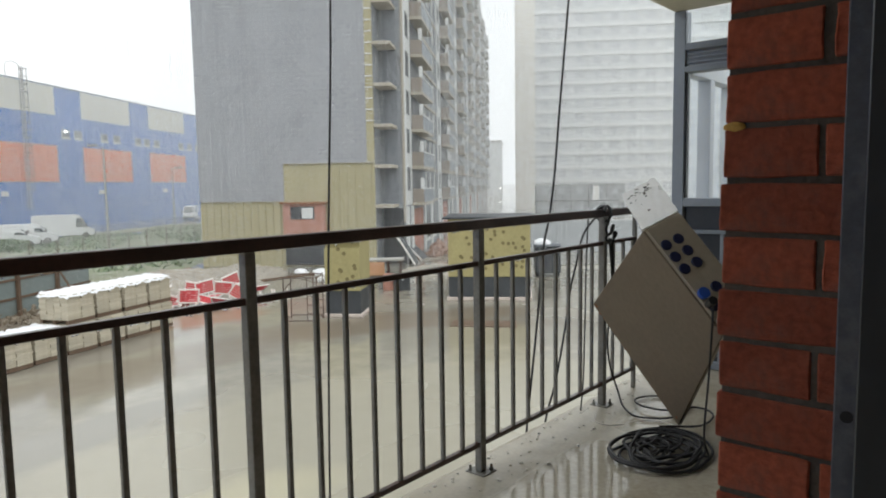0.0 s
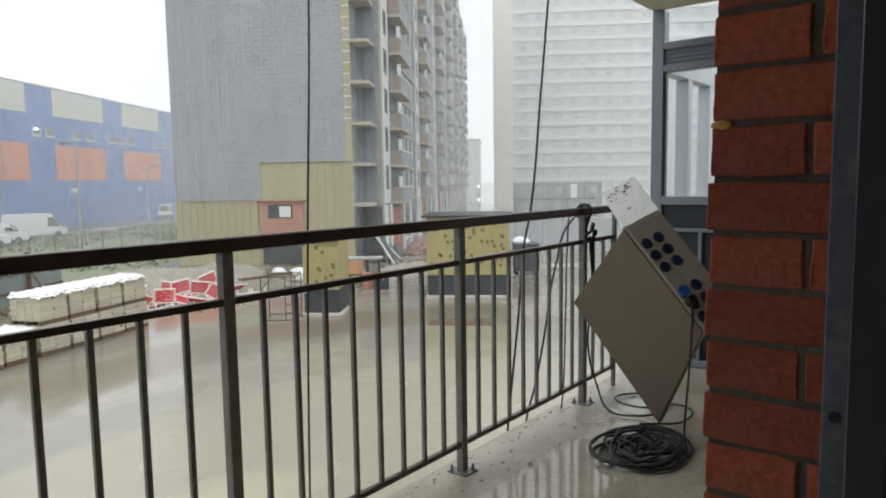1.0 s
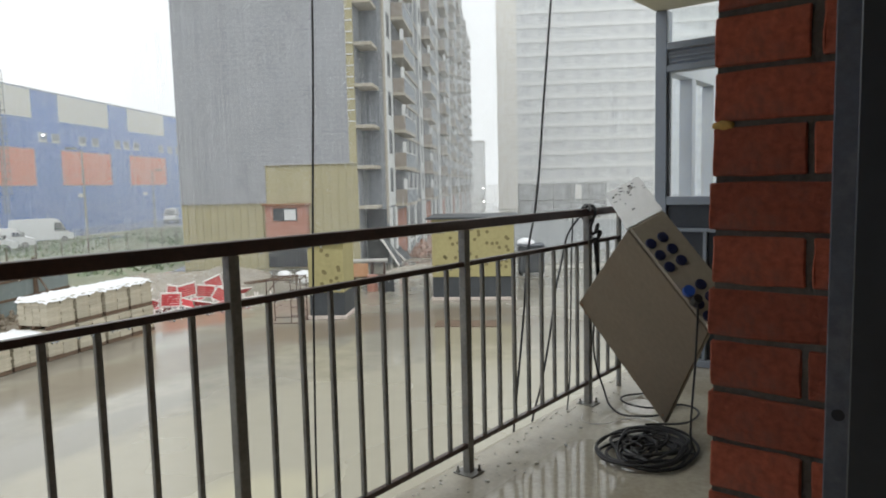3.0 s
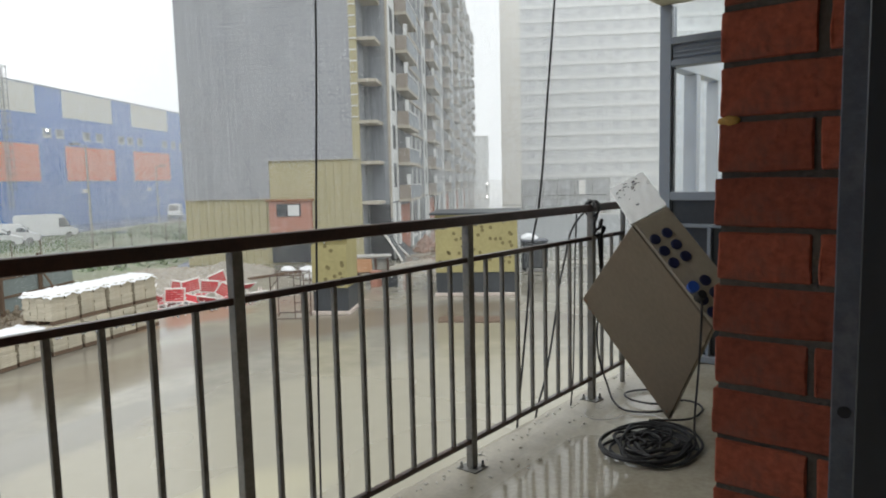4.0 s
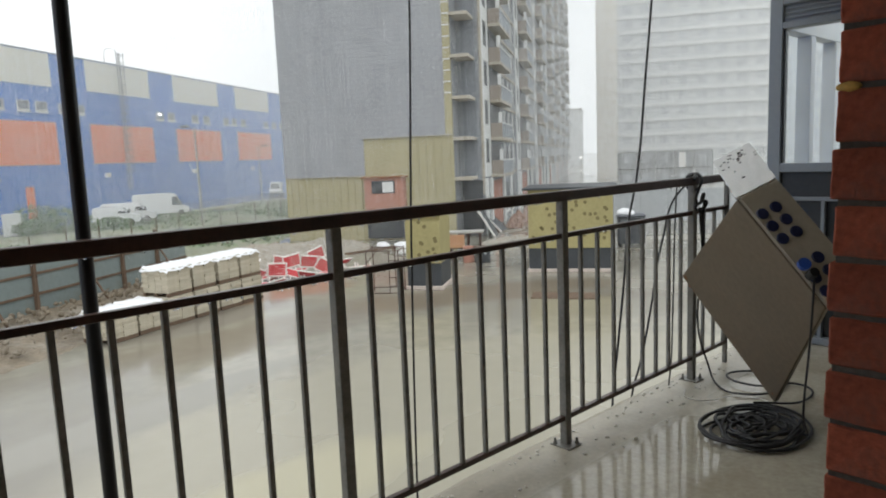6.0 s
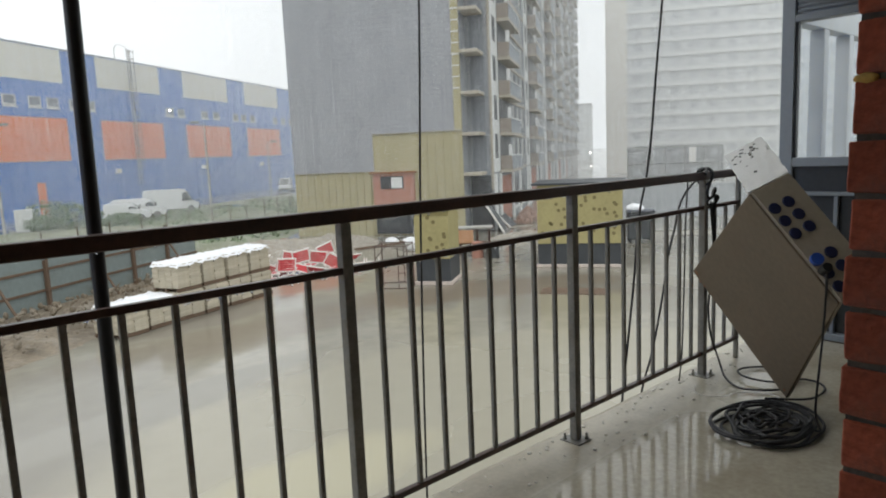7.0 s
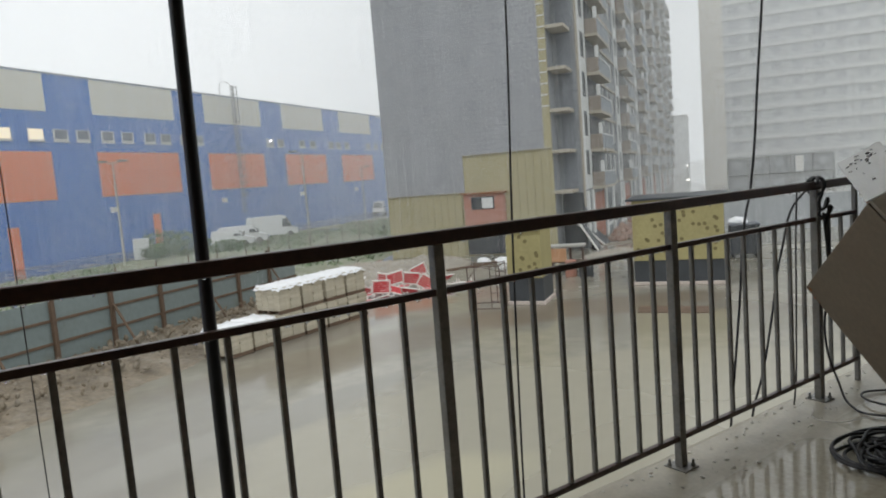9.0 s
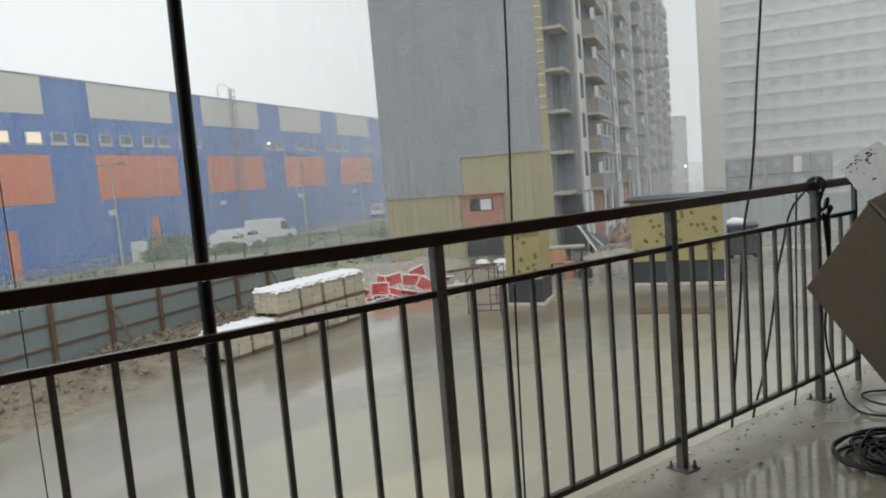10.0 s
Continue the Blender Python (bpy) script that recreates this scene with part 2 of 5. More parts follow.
SHEDPANE = material("shed_pane", (0.16, 0.19, 0.25), 0.25, 0.1, 1, 8, 0.0)
GLASSDARK = material("car_glass", (0.05, 0.06, 0.07), 0.1, 0.1, 2, 10, 0.0)
TYRE = material("rubber", (0.03, 0.03, 0.03), 0.8, 0.2, 5, 40, 0.2)
BITUMEN = material("bitumen", (0.045, 0.05, 0.055), 0.5, 0.3, 1.5, 15, 0.3)
PINKISH = material("red_infill", (0.40, 0.20, 0.15), 0.8, 0.15, 1, 10, 0.2, dirt=(0.35, 0.2, 0.15))
CABLE = material("black_cable", (0.014, 0.014, 0.016), 0.45, 0.2, 20, 90, 0.1)
CABINET = material("cabinet_beige", (0.42, 0.37, 0.29), 0.55, 0.10, 3, 40, 0.1, dirt=(0.30, 0.24, 0.18), dirt_scale=4, dirt_amount=0.35)
BROWN_SIDE = material("brown_side", (0.185, 0.145, 0.10), 0.6, 0.15, 2.5, 35, 0.12, dirt=(0.17, 0.12, 0.08), dirt_scale=3, dirt_amount=0.4)
FOAM = material("white_foam", (0.94, 0.95, 0.94), 0.8, 0.06, 8, 120, 0.4, dist=0.003)
foam_nodes, foam_links = FOAM.node_tree.nodes, FOAM.node_tree.links
foam_thin = foam_nodes.new("ShaderNodeBsdfTranslucent")
foam_thin.inputs["Color"].default_value = (0.97, 0.98, 0.97, 1)
foam_mix = foam_nodes.new("ShaderNodeMixShader")
foam_mix.inputs[0].default_value = 0.05
foam_links.new(foam_nodes["Principled BSDF"].outputs[0], foam_mix.inputs[1])
foam_links.new(foam_thin.outputs[0], foam_mix.inputs[2])
foam_links.new(foam_mix.outputs[0], foam_nodes["Material Output"].inputs["Surface"])
SOCKET = material("blue_socket", (0.010, 0.015, 0.062), 0.4, 0.15, 10, 60, 0.05)
SOCKETLID = material("bright_blue", (0.03, 0.10, 0.45), 0.35, 0.15, 10, 60, 0.05)
LEAF = material("weeds", (0.15, 0.215, 0.105), 0.8, 0.4, 1.5, 20, 0.3)
ASPHALT = material("asphalt", (0.16, 0.16, 0.165), 0.4, 0.15, 0.3, 8, 0.1, wet=0.4)
CABIN = material("cabin_grey", (0.20, 0.21, 0.215), 0.6, 0.12, 0.6, 8, 0.1)
YELLOWPAINT = material("machine_yellow", (0.75, 0.33, 0.02), 0.4, 0.1, 2, 20, 0.05)
WOODBROWN = material("brown_board", (0.28, 0.13, 0.06), 0.7, 0.2, 2, 20, 0.2)

GLASS = bpy.data.materials.new("window_glass")
GLASS.use_nodes = True
g = GLASS.node_tree.nodes["Principled BSDF"]
g.inputs["Base Color"].default_value = (0.92, 0.95, 0.96, 1)
g.inputs["Roughness"].default_value = 0.0
g.inputs["Transmission Weight"].default_value = 1.0
g.inputs["IOR"].default_value = 1.45

LAMP = bpy.data.materials.new("lamp_glow")
LAMP.use_nodes = True
g = LAMP.node_tree.nodes["Principled BSDF"]
g.inputs["Emission Color"].default_value = (1, 0.97, 0.9, 1)
g.inputs["Emission Strength"].default_value = 6.0
WARMWINDOW = bpy.data.materials.new("lit_window")
WARMWINDOW.use_nodes = True
g = WARMWINDOW.node_tree.nodes["Principled BSDF"]
g.inputs["Base Color"].default_value = (0.5, 0.45, 0.35, 1)
g.inputs["Emission Color"].default_value = (1, 0.85, 0.6, 1)
g.inputs["Emission Strength"].default_value = 0.7


# ---- mesh helpers ----
def box(bm, x0, x1, y0, y1, z0, z1, bevel=0.0):
    m = Matrix.Translation(((x0 + x1) / 2, (y0 + y1) / 2, (z0 + z1) / 2)) @ Matrix.Diagonal((x1 - x0, y1 - y0, z1 - z0, 1))
    made = bmesh.ops.create_cube(bm, size=1, matrix=m)
    if bevel:
        edges = list({e for v in made["verts"] for e in v.link_edges})
        bmesh.ops.bevel(bm, geom=edges, offset=bevel, segments=1, affect="EDGES")
    return bm


def boxed(*args, bevel=0.0):
    return box(bmesh.new(), *args, bevel=bevel)


def rod(bm, a, b, r, sides=8, r2=None):
    a, b = Vector(a), Vector(b)
    d = b - a
    m = Matrix.Translation((a + b) / 2) @ d.to_track_quat("Z", "Y").to_matrix().to_4x4()
    bmesh.ops.create_cone(bm, cap_ends=True, segments=sides, radius1=r, radius2=r if r2 is None else r2, depth=d.length, matrix=m)
    return bm


def beam(bm, a, b, w, h, bevel=0.0):
    """A square bar from a to b, w wide and h high."""
    a, b = Vector(a), Vector(b)
    d = b - a
    m = Matrix.Translation((a + b) / 2) @ d.to_track_quat("X", "Z").to_matrix().to_4x4() @ Matrix.Diagonal((d.length, w, h, 1))
    made = bmesh.ops.create_cube(bm, size=1, matrix=m)
    if bevel:
        bmesh.ops.bevel(bm, geom=list({e for v in made["verts"] for e in v.link_edges}), offset=bevel, segments=1, affect="EDGES")
    return bm


def mesh_of(name, bm, mat, smooth=False):
    data = bpy.data.meshes.new(name)
    bm.to_mesh(data)
    bm.free()
    data.materials.append(mat)
    if smooth:
        for p in data.polygons:
            p.use_smooth = True
    return data


def part(name, bm, mat, parent, label="", at=None, smooth=False):
    data = bm if isinstance(bm, bpy.types.Mesh) else mesh_of(name, bm, mat, smooth)
    ob = new(name, data)
    ob.parent = parent
    if at is not None:
        ob.matrix_basis = at
    if label:
        tagged(ob, label)
    return ob


def thing(name, m, label, category, group="", kind="", bm=None, mat=None, smooth=False):
    ob = new(name, mesh_of(name, bm, mat, smooth) if bm else None)
    ob.matrix_basis = m
    return tagged(ob, label, category, group, kind)


def tube(points, r, res=3, cyclic=False):
    """A round cable along points, as mesh data."""
    c = bpy.data.curves.new("tube", "CURVE")
    c.dimensions = "3D"
    c.bevel_depth = r
    c.bevel_resolution = res
    c.resolution_u = 6
    s = c.splines.new("BEZIER")
    s.bezier_points.add(len(points) - 1)
    for bp, p in zip(s.bezier_points, points):
        bp.co = p
        bp.handle_left_type = bp.handle_right_type = "AUTO"
    s.use_cyclic_u = cyclic
    ob = bpy.data.objects.new("tube", c)
    data = bpy.data.meshes.new_from_object(ob)
    bpy.data.objects.remove(ob)
    bpy.data.curves.remove(c)
    for p in data.polygons:
        p.use_smooth = True
    return data


ID = Matrix.Identity(4)

# ---- ground ----
def ground():
    bm = bmesh.new()
    bmesh.ops.create_grid(bm, x_segments=2, y_segments=2, size=2500)
    thing("ground", pose(0, 0, GROUND), "wet muddy concrete yard with shallow puddles", "ground", kind="structure", bm=bm, mat=WET)


ground()


# ---- the balcony and the room behind it ----
def structure(name, label, mat, *dims, bevel=0.0, category=""):
    return thing(name, ID.copy(), label, category or name.split("_")[0], kind="structure", bm=boxed(*dims, bevel=bevel), mat=mat)


def balcony_floor():
    bm = bmesh.new()
    bmesh.ops.create_grid(bm, x_segments=260, y_segments=60, size=0.5, matrix=Matrix.Translation((0.65, 1.2475, 0)) @ Matrix.Diagonal((8.5, 1.825, 1, 1)))
    rim = []
    for v in bm.verts:
        e = v.co.y
        if e > 2.155:
            v.co.y += 0.022 * noise.noise((v.co.x * 3.0, 0, 0)) + 0.012 * noise.noise((v.co.x * 14.0, 0, 3))
            v.co.z = -0.008
            rim.append(v)
        else:
            low = max(0.0, min(1.0, (1.86 - e + 0.05 * noise.noise((v.co.x * 2.2, 5, 0))) / 0.05))
            v.co.z = 0.0 - 0.006 * low + (1 - low) * 0.003 * noise.noise((v.co.x * 9, e * 9, 0))
    rim = set(rim)
    edges = [e for e in bm.edges if e.verts[0] in rim and e.verts[1] in rim]
    out = bmesh.ops.extrude_edge_only(bm, edges=edges)
    for g in out["geom"]:
        if isinstance(g, bmesh.types.BMVert):
            g.co.z = -0.24
    return thing("floor", ID.copy(), "wet beige concrete balcony slab with standing water", "floor", kind="structure", bm=bm, mat=SLAB)


balcony_floor()
structure("slab_underside", "concrete underside of the balcony slab", CONCRETE, -3.6, WIN_X + 0.2, 0.335, 2.13, -0.24, -0.03, category="floor")
structure("floor_room", "bare concrete floor inside the room", CONCRETE, -3.6, 2.6, -4.0, 0.332, -0.22, -0.005, category="floor")
structure("ceiling", "cream plastered concrete slab over the balcony", SOFFIT, -3.6, WIN_X, -4.0, 2.10, CEIL, CEIL + 0.25)
structure("wall_room_back", "plain plastered room wall", PLASTER, -3.6, 2.6, -4.2, -4.003, -0.2, CEIL - 0.003, category="wall")
structure("wall_room_side", "plain plastered room wall", PLASTER, 2.603, 2.8, -4.0, 0.2, -0.2, CEIL - 0.003, category="wall")
structure("wall_west", "plain plastered wall closing the balcony", PLASTER, -3.8, -3.603, -4.0, 2.1, -0.2, CEIL - 0.003, category="wall")
structure("wall_facade_west", "brick facade wall beside the opening", BRICK, -3.6, -1.9, 0.2, 0.5, -0.2, CEIL - 0.003, category="wall")
structure("lower_storey", "plain concrete wall below the balcony", CONCRETE, -3.6, WIN_X + 0.2, 0.4, 0.6, GROUND, -0.243, category="wall")


def brick_wall():
    wall = structure("wall_facade", "red brick facade wall with rough grey mortar", MORTAR, 0.8545, WIN_X, 0.212, 0.4965, -0.2, CEIL - 0.003, category="wall")
    course, joint = 0.0825, 0.0095
    h = course - joint

    def brick_mesh(length, seed):
        """A brick with slightly uneven, chipped edges."""
        bm = boxed(0, 0.12, -length, 0, 0, h, bevel=0.0022)
        bmesh.ops.subdivide_edges(bm, edges=[e for e in bm.edges if e.calc_length() > 0.05], cuts=4)
        for v in bm.verts:
            p = v.co * 26 + Vector((seed * 3.7, 0, 0))
            v.co += Vector((noise.noise(p), noise.noise(p + Vector((9, 0, 0))), noise.noise(p + Vector((0, 9, 0))))) * 0.0028
        return mesh_of("brick", bm, BRICK)

    headers = [brick_mesh(0.131, k) for k in range(5)]
    bats = [brick_mesh(0.150, 10 + k) for k in range(5)]
    longs = [brick_mesh(0.290, 20 + k) for k in range(5)]
    rnd = random.Random(5)
    z = 1.036 - course * 12
    k = 0
    while z + h < CEIL:
        tilt = Matrix.Rotation(rnd.uniform(-0.006, 0.006), 4, "X")
        if k % 2 == 0:
            part("brick", rnd.choice(headers), BRICK, wall, at=Matrix.Translation((0.85 + rnd.uniform(-0.002, 0.002), 0.502 + rnd.uniform(-0.005, 0.004), z)) @ tilt)
            part("brick", rnd.choice(bats), BRICK, wall, at=Matrix.Translation((0.85 + rnd.uniform(-0.002, 0.002), 0.358 + rnd.uniform(-0.004, 0.003), z)))
        else:
            part("brick", rnd.choice(longs), BRICK, wall, at=Matrix.Translation((0.85 + rnd.uniform(-0.002, 0.002), 0.502 + rnd.uniform(-0.005, 0.004), z)) @ tilt)
        z += course
        k += 1
    bm = bmesh.new()
    bmesh.ops.create_icosphere(bm, subdivisions=2, radius=1.0)
    for v in bm.verts:
        v.co = v.co * (1 + 0.3 * noise.noise(v.co * 2))
        v.co = Vector((v.co.x * 0.006, v.co.y * 0.017, v.co.z * 0.008))
    part("foam_blob", bm, YELLOWFOAM, wall, "yellow blob of mounting foam in a joint", at=Matrix.Translation((0.853, 0.487, 1.4435)), smooth=True)


YELLOWFOAM = material("mounting_foam", (0.62, 0.38, 0.10), 0.8, 0.2, 30, 200, 0.3, dist=0.002)


def steel_frame():
    f = thing("door_1", pose(0, 0, 0), "dark grey steel door frame against the brick jamb", "door frame", kind="structure")
    part("frame_face", boxed(0.826, 0.849, 0.290, 0.335, 0, CEIL - 0.01, bevel=0.002), GALV, f)
    part("frame_side", boxed(0.70, 0.825, 0.245, 0.289, 0, CEIL - 0.01, bevel=0.002), DARK, f)
    bm = bmesh.new()
    # Black disc on the frame, the dark inside of a bolt hole as colour.
    rod(bm, (0.8245, 0.318, 1.03), (0.829, 0.318, 1.03), 0.0085, 16)
    part("hole_shade", bm, CABLE, f)


steel_frame()


def end_window():
    w = thing("window_1", pose(WIN_X, 0, 0), "grey aluminium glazed bay at the balcony's end", "window", kind="structure")
    y1, y0 = 2.10, 0.495
    part("window_frame", boxed(-0.03, 0.08, y1 - 0.085, y1, -0.2, CEIL - 0.004, bevel=0.004), ALU, w, "grey corner post")
    part("window_frame", boxed(-0.03, 0.08, y0, y0 + 0.06, 0.0, CEIL - 0.004, bevel=0.004), ALU, w)
    for z0, z1, name in ((2.285, 2.335, "transom"), (2.13, 2.175, "transom"), (1.175, 1.235, "window_sill"), (0.98, 1.005, "transom"), (0.0, 0.05, "transom")):
        part(name, boxed(-0.035, 0.07, y0 + 0.061, y1 - 0.086, z0, z1, bevel=0.004), ALU, w)
    part("vent_panel", boxed(0.0, 0.05, y0 + 0.061, y1 - 0.086, 2.176, 2.284), ALU, w, "grey louvred vent panel")
    for k in range(3):
        z = 2.193 + 0.03 * k
        part("slat", boxed(-0.012, -0.001, y0 + 0.061, y1 - 0.086, z, z + 0.014, bevel=0.003), ALU, w)
    for z0, z1 in ((2.336, CEIL - 0.005), (1.236, 2.129)):
        p = part("pane", boxed(0.02, 0.026, y0 + 0.061, y1 - 0.086, z0, z1), GLASS, w)
        p.visible_shadow = False
    for z0, z1 in ((0.051, 0.979), (1.006, 1.174)):
        part("lower_panel", boxed(0.01, 0.03, y0 + 0.061, y1 - 0.086, z0, z1), DARK, w, "dark glazed lower panel")
    part("mullion", boxed(-0.03, 0.009, 1.72, 1.745, 0.051, 0.979, bevel=0.003), ALU, w)
    part("gasket", boxed(-0.012, 0.019, y1 - 0.1, y1 - 0.0865, 1.236, 2.129), CABLE, w)
    # the outer side of the glazed bay, seen through the pane
    o = thing("window_2", pose(WIN_X + 0.081, 2.0, 0), "grey glazing on the outer side of the bay", "window", kind="structure")
    part("window_sill", boxed(0, 3.0, 0.0, 0.1, -0.2, 1.2), PALE, o)
    part("transom", boxed(0, 3.0, 0.0, 0.1, 2.13, 2.3, bevel=0.004), PALE, o)
    for x in (0.39, 0.92, 1.6, 2.9):
        part("mullion", boxed(x, x + 0.09, 0.0, 0.1, 1.201, 2.129, bevel=0.004), PALE, o)
    structure("floor_bay", "plain floor of the glazed bay", CONCRETE, WIN_X + 0.2, 7.9, 0.3, 2.1, -0.22, -0.01, category="floor")
    structure("wall_bay_inner", "plain wall of the glazed bay", PLASTER, WIN_X + 0.09, 5.7, 0.2, 0.297, -0.2, CEIL, category="wall")


end_window()


def railing():
    r = thing("railing", pose(0, RAIL_Y, 0), "dark painted welded steel balcony railing, wet", "railing", kind="structure")
    part("top_rail", boxed(-3.2, 3.93, -0.02, 0.02, 1.155, 1.2, bevel=0.003), RUSTY, r, "brown-painted steel top rail")
    part("middle_rail", boxed(-3.2, 3.93, -0.0125, 0.0125, 0.985, 1.008, bevel=0.002), RUSTY, r)
    part("bottom_rail", boxed(-3.2, 3.93, -0.0125, 0.0125, 0.125, 0.148, bevel=0.002), RUSTY, r)
    post = mesh_of("post", boxed(-0.02, 0.02, -0.02, 0.02, 0.006, 1.1545, bevel=0.003), STEEL)
    plate = mesh_of("base_plate", boxed(-0.05, 0.05, -0.055, 0.055, 0, 0.006, bevel=0.001), STEEL)
    bm = bmesh.new()
    rod(bm, (0, 0, 0.004), (0, 0, 0.035), 0.006, 8)
    rod(bm, (0, 0, 0.006), (0, 0, 0.016), 0.011, 6)
    bolt = mesh_of("bolt", bm, STEEL)
    bar = mesh_of("baluster", boxed(-0.009, 0.009, -0.009, 0.009, 0.1485, 0.9845, bevel=0.0015), STEEL)
    xs = [1.006 - 0.1408 * 21, 1.006 - 0.1408 * 11, 1.012, 2.244, 3.476]
    for x in xs:
        p = part("post", post, STEEL, r, at=Matrix.Translation((x, 0, 0)))
        part("base_plate", plate, STEEL, p)
        part("bolt", bolt, STEEL, p, at=Matrix.Translation((0.036, -0.036, 0)))
        part("bolt", bolt, STEEL, p, at=Matrix.Translation((-0.036, 0.036, 0)))
    for x in xs[-3:]:
        for k in range(1, 9):
            if x + k * 1.232 / 9 < 3.9:
                part("baluster", bar, STEEL, r, at=Matrix.Translation((x + k * 1.232 / 9, 0, 0)))
    for k in range(1, 29):
        if k not in (11, 21):
            part("baluster", bar, STEEL, r, at=Matrix.Translation((1.006 - 0.1408 * k, 0, 0)))
    part("post", mesh_of("end_post", boxed(-0.0125, 0.0125, -0.0125, 0.0125, 0.0, 1.1545, bevel=0.002), STEEL), STEEL, r, at=Matrix.Translation((3.918, 0, 0)))


railing()


# ---- the unfinished block ----
def block():
    b = thing("apartment_building", site(45.96, 9.94), "unfinished concrete apartment block with grey cladding and open loggias", "building")
    H, W, LEN = 42.6, 12.55, 139.0
    FACE = -1.75
    step = 2.75
    floors = [4.11 + step * k for k in range(14)]
    bm = boxed(-0.3, 0, 0.5, 6.43, 7.18, H)
    box(bm, -0.3, 0, 6.431, W, 4.59, H)
    part("end_wall", bm, GREY, b, "grey tiled end wall")
    bm = boxed(-0.22, 0, 0.0, 6.43, 0, 7.178)
    box(bm, -0.22, 0, 6.431, W, 0, 4.588)
    part("insulation", bm, WOOL_PALE, b, "yellow insulation on the lower end wall")
    batten_t = mesh_of("batten", boxed(-0.30, -0.22, -0.05, 0.05, 0, 7.17, bevel=0.01), WOOL_PALE)
    batten_s = mesh_of("batten", boxed(-0.30, -0.22, -0.05, 0.05, 0, 4.58, bevel=0.01), WOOL_PALE)
    for k in range(6):
        part("batten", batten_t, WOOL_PALE, b, at=Matrix.Translation((0, 0.25 + 0.56 * k, 0)))
    for k in range(11):
        part("batten", batten_s, WOOL_PALE, b, at=Matrix.Translation((0, 6.75 + 0.54 * k, 0)))
    part("flashing", boxed(-0.36, -0.22, 0.0, 6.43, 7.12, 7.176), CONCRETE, b)
    part("flashing", boxed(-0.36, -0.22, 6.44, W, 4.53, 4.586), CONCRETE, b)
    part("corner_strip", boxed(-0.26, 0.0, 0.0, 0.495, 7.18, H), WOOL_PALE, b, "pale insulated corner strip")
    rung = mesh_of("bracket", boxed(-0.32, -0.26, 0.0, 0.5, 0, 0.09, bevel=0.01), PALE)
    for k in range(44):
        part("bracket", rung, PALE, b, at=Matrix.Translation((0, 0, 9.9 + 0.74 * k)))
    # porch with its little window
    part("porch_wall", boxed(-0.55, -0.31, 3.55, 6.45, 2.0, 4.35, bevel=0.02), PINKISH, b, "brick-red infill over the entrance")
    part("porch_roof", boxed(-0.75, -0.31, 3.3, 6.6, 4.36, 4.5, bevel=0.02), WOODBROWN, b)
    part("porch_side", boxed(-0.55, -0.31, 3.45, 3.54, 0, 4.35, bevel=0.02), PINKISH, b)
    # Dark sheet under the porch, the entrance's inner shade put into its colour.
    part("entrance", boxed(-0.40, -0.31, 3.6, 6.4, 0.1, 1.99), DARK, b, "dark sheet for the shaded entrance opening")
    w = part("window", boxed(-0.60, -0.551, 4.2, 5.9, 3.3, 4.18, bevel=0.01), DARK, b)
    part("pane", boxed(-0.615, -0.601, 4.3, 5.1, 3.36, 4.1), PALE, w)
    # body, notched at the corner by the open loggias
    part("core", boxed(0.003, 2.047, 0.003, W, 0, H - 0.003), LOGGIA, b, "raw grey block wall")
    part("core", boxed(2.05, LEN, FACE, W, 0, H - 0.003), LOGGIA, b, "raw grey block wall behind the balconies")
    part("roof", boxed(-0.3, 2.04, 0.0, W, H + 0.003, H + 0.6), CONCRETE, b)
    part("roof", boxed(2.043, LEN + 0.3, FACE - 0.3, W, H + 0.003, H + 0.6), CONCRETE, b)
    slab = mesh_of("slab", boxed(-0.15, 2.04, -1.25, -0.004, -0.11, 0.11, bevel=0.02), SLABEDGE)
    # Darker patch on the loggia's back wall, its shade put into the colour.
    recess = mesh_of("recess", boxed(1.99, 2.047, -1.3, -0.35, 0.12, 2.6), RECESS_SHADE)
    jamb = mesh_of("jamb", boxed(1.96, 2.047, FACE, FACE + 0.16, 0, H - 3.0, bevel=0.02), SLABEDGE)
    part("jamb", jamb, SLABEDGE, b, at=Matrix.Translation((0, 0, 2.9)))
    bslab = mesh_of("balcony_slab", boxed(0, 6.2, -2.72, FACE - 0.006, -0.11, 0.11, bevel=0.02), SLABEDGE)
    near_par = mesh_of("parapet", boxed(0.0, 0.1, -2.7, FACE - 0.09, 0.113, 1.15, bevel=0.01), PARBROWN)
    front_par = mesh_of("parapet", boxed(0.103, 6.2, -2.7, -2.62, 0.113, 1.1, bevel=0.01), PARGREY)
    post = mesh_of("post", boxed(-0.03, 0.12, -2.73, -2.45, 1.153, 1.95, bevel=0.01), PALE)
    cap = mesh_of("handrail", boxed(0.125, 6.2, -2.76, -2.56, 1.103, 1.2, bevel=0.01), PALE)
    # Dark sheet on the facade, shade behind the balcony put into its colour.
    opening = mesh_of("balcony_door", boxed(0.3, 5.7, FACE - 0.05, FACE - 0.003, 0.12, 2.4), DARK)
    strip = mesh_of("pale_strip", boxed(-2.9, -0.05, FACE - 0.07, FACE - 0.003, 0, 1.0, bevel=0.01), PALE)
    pale_jamb = mesh_of("pale_strip", boxed(-2.9, -2.35, FACE - 0.07, FACE - 0.003, 1.003, 2.748, bevel=0.01), PALE)
    pale_jamb2 = mesh_of("pale_strip", boxed(-0.75, -0.05, FACE - 0.07, FACE - 0.003, 1.003, 2.748, bevel=0.01), PALE)
    win = mesh_of("window", boxed(-2.3, -0.8, FACE - 0.04, FACE - 0.003, 1.003, 2.5, bevel=0.01), DARK)
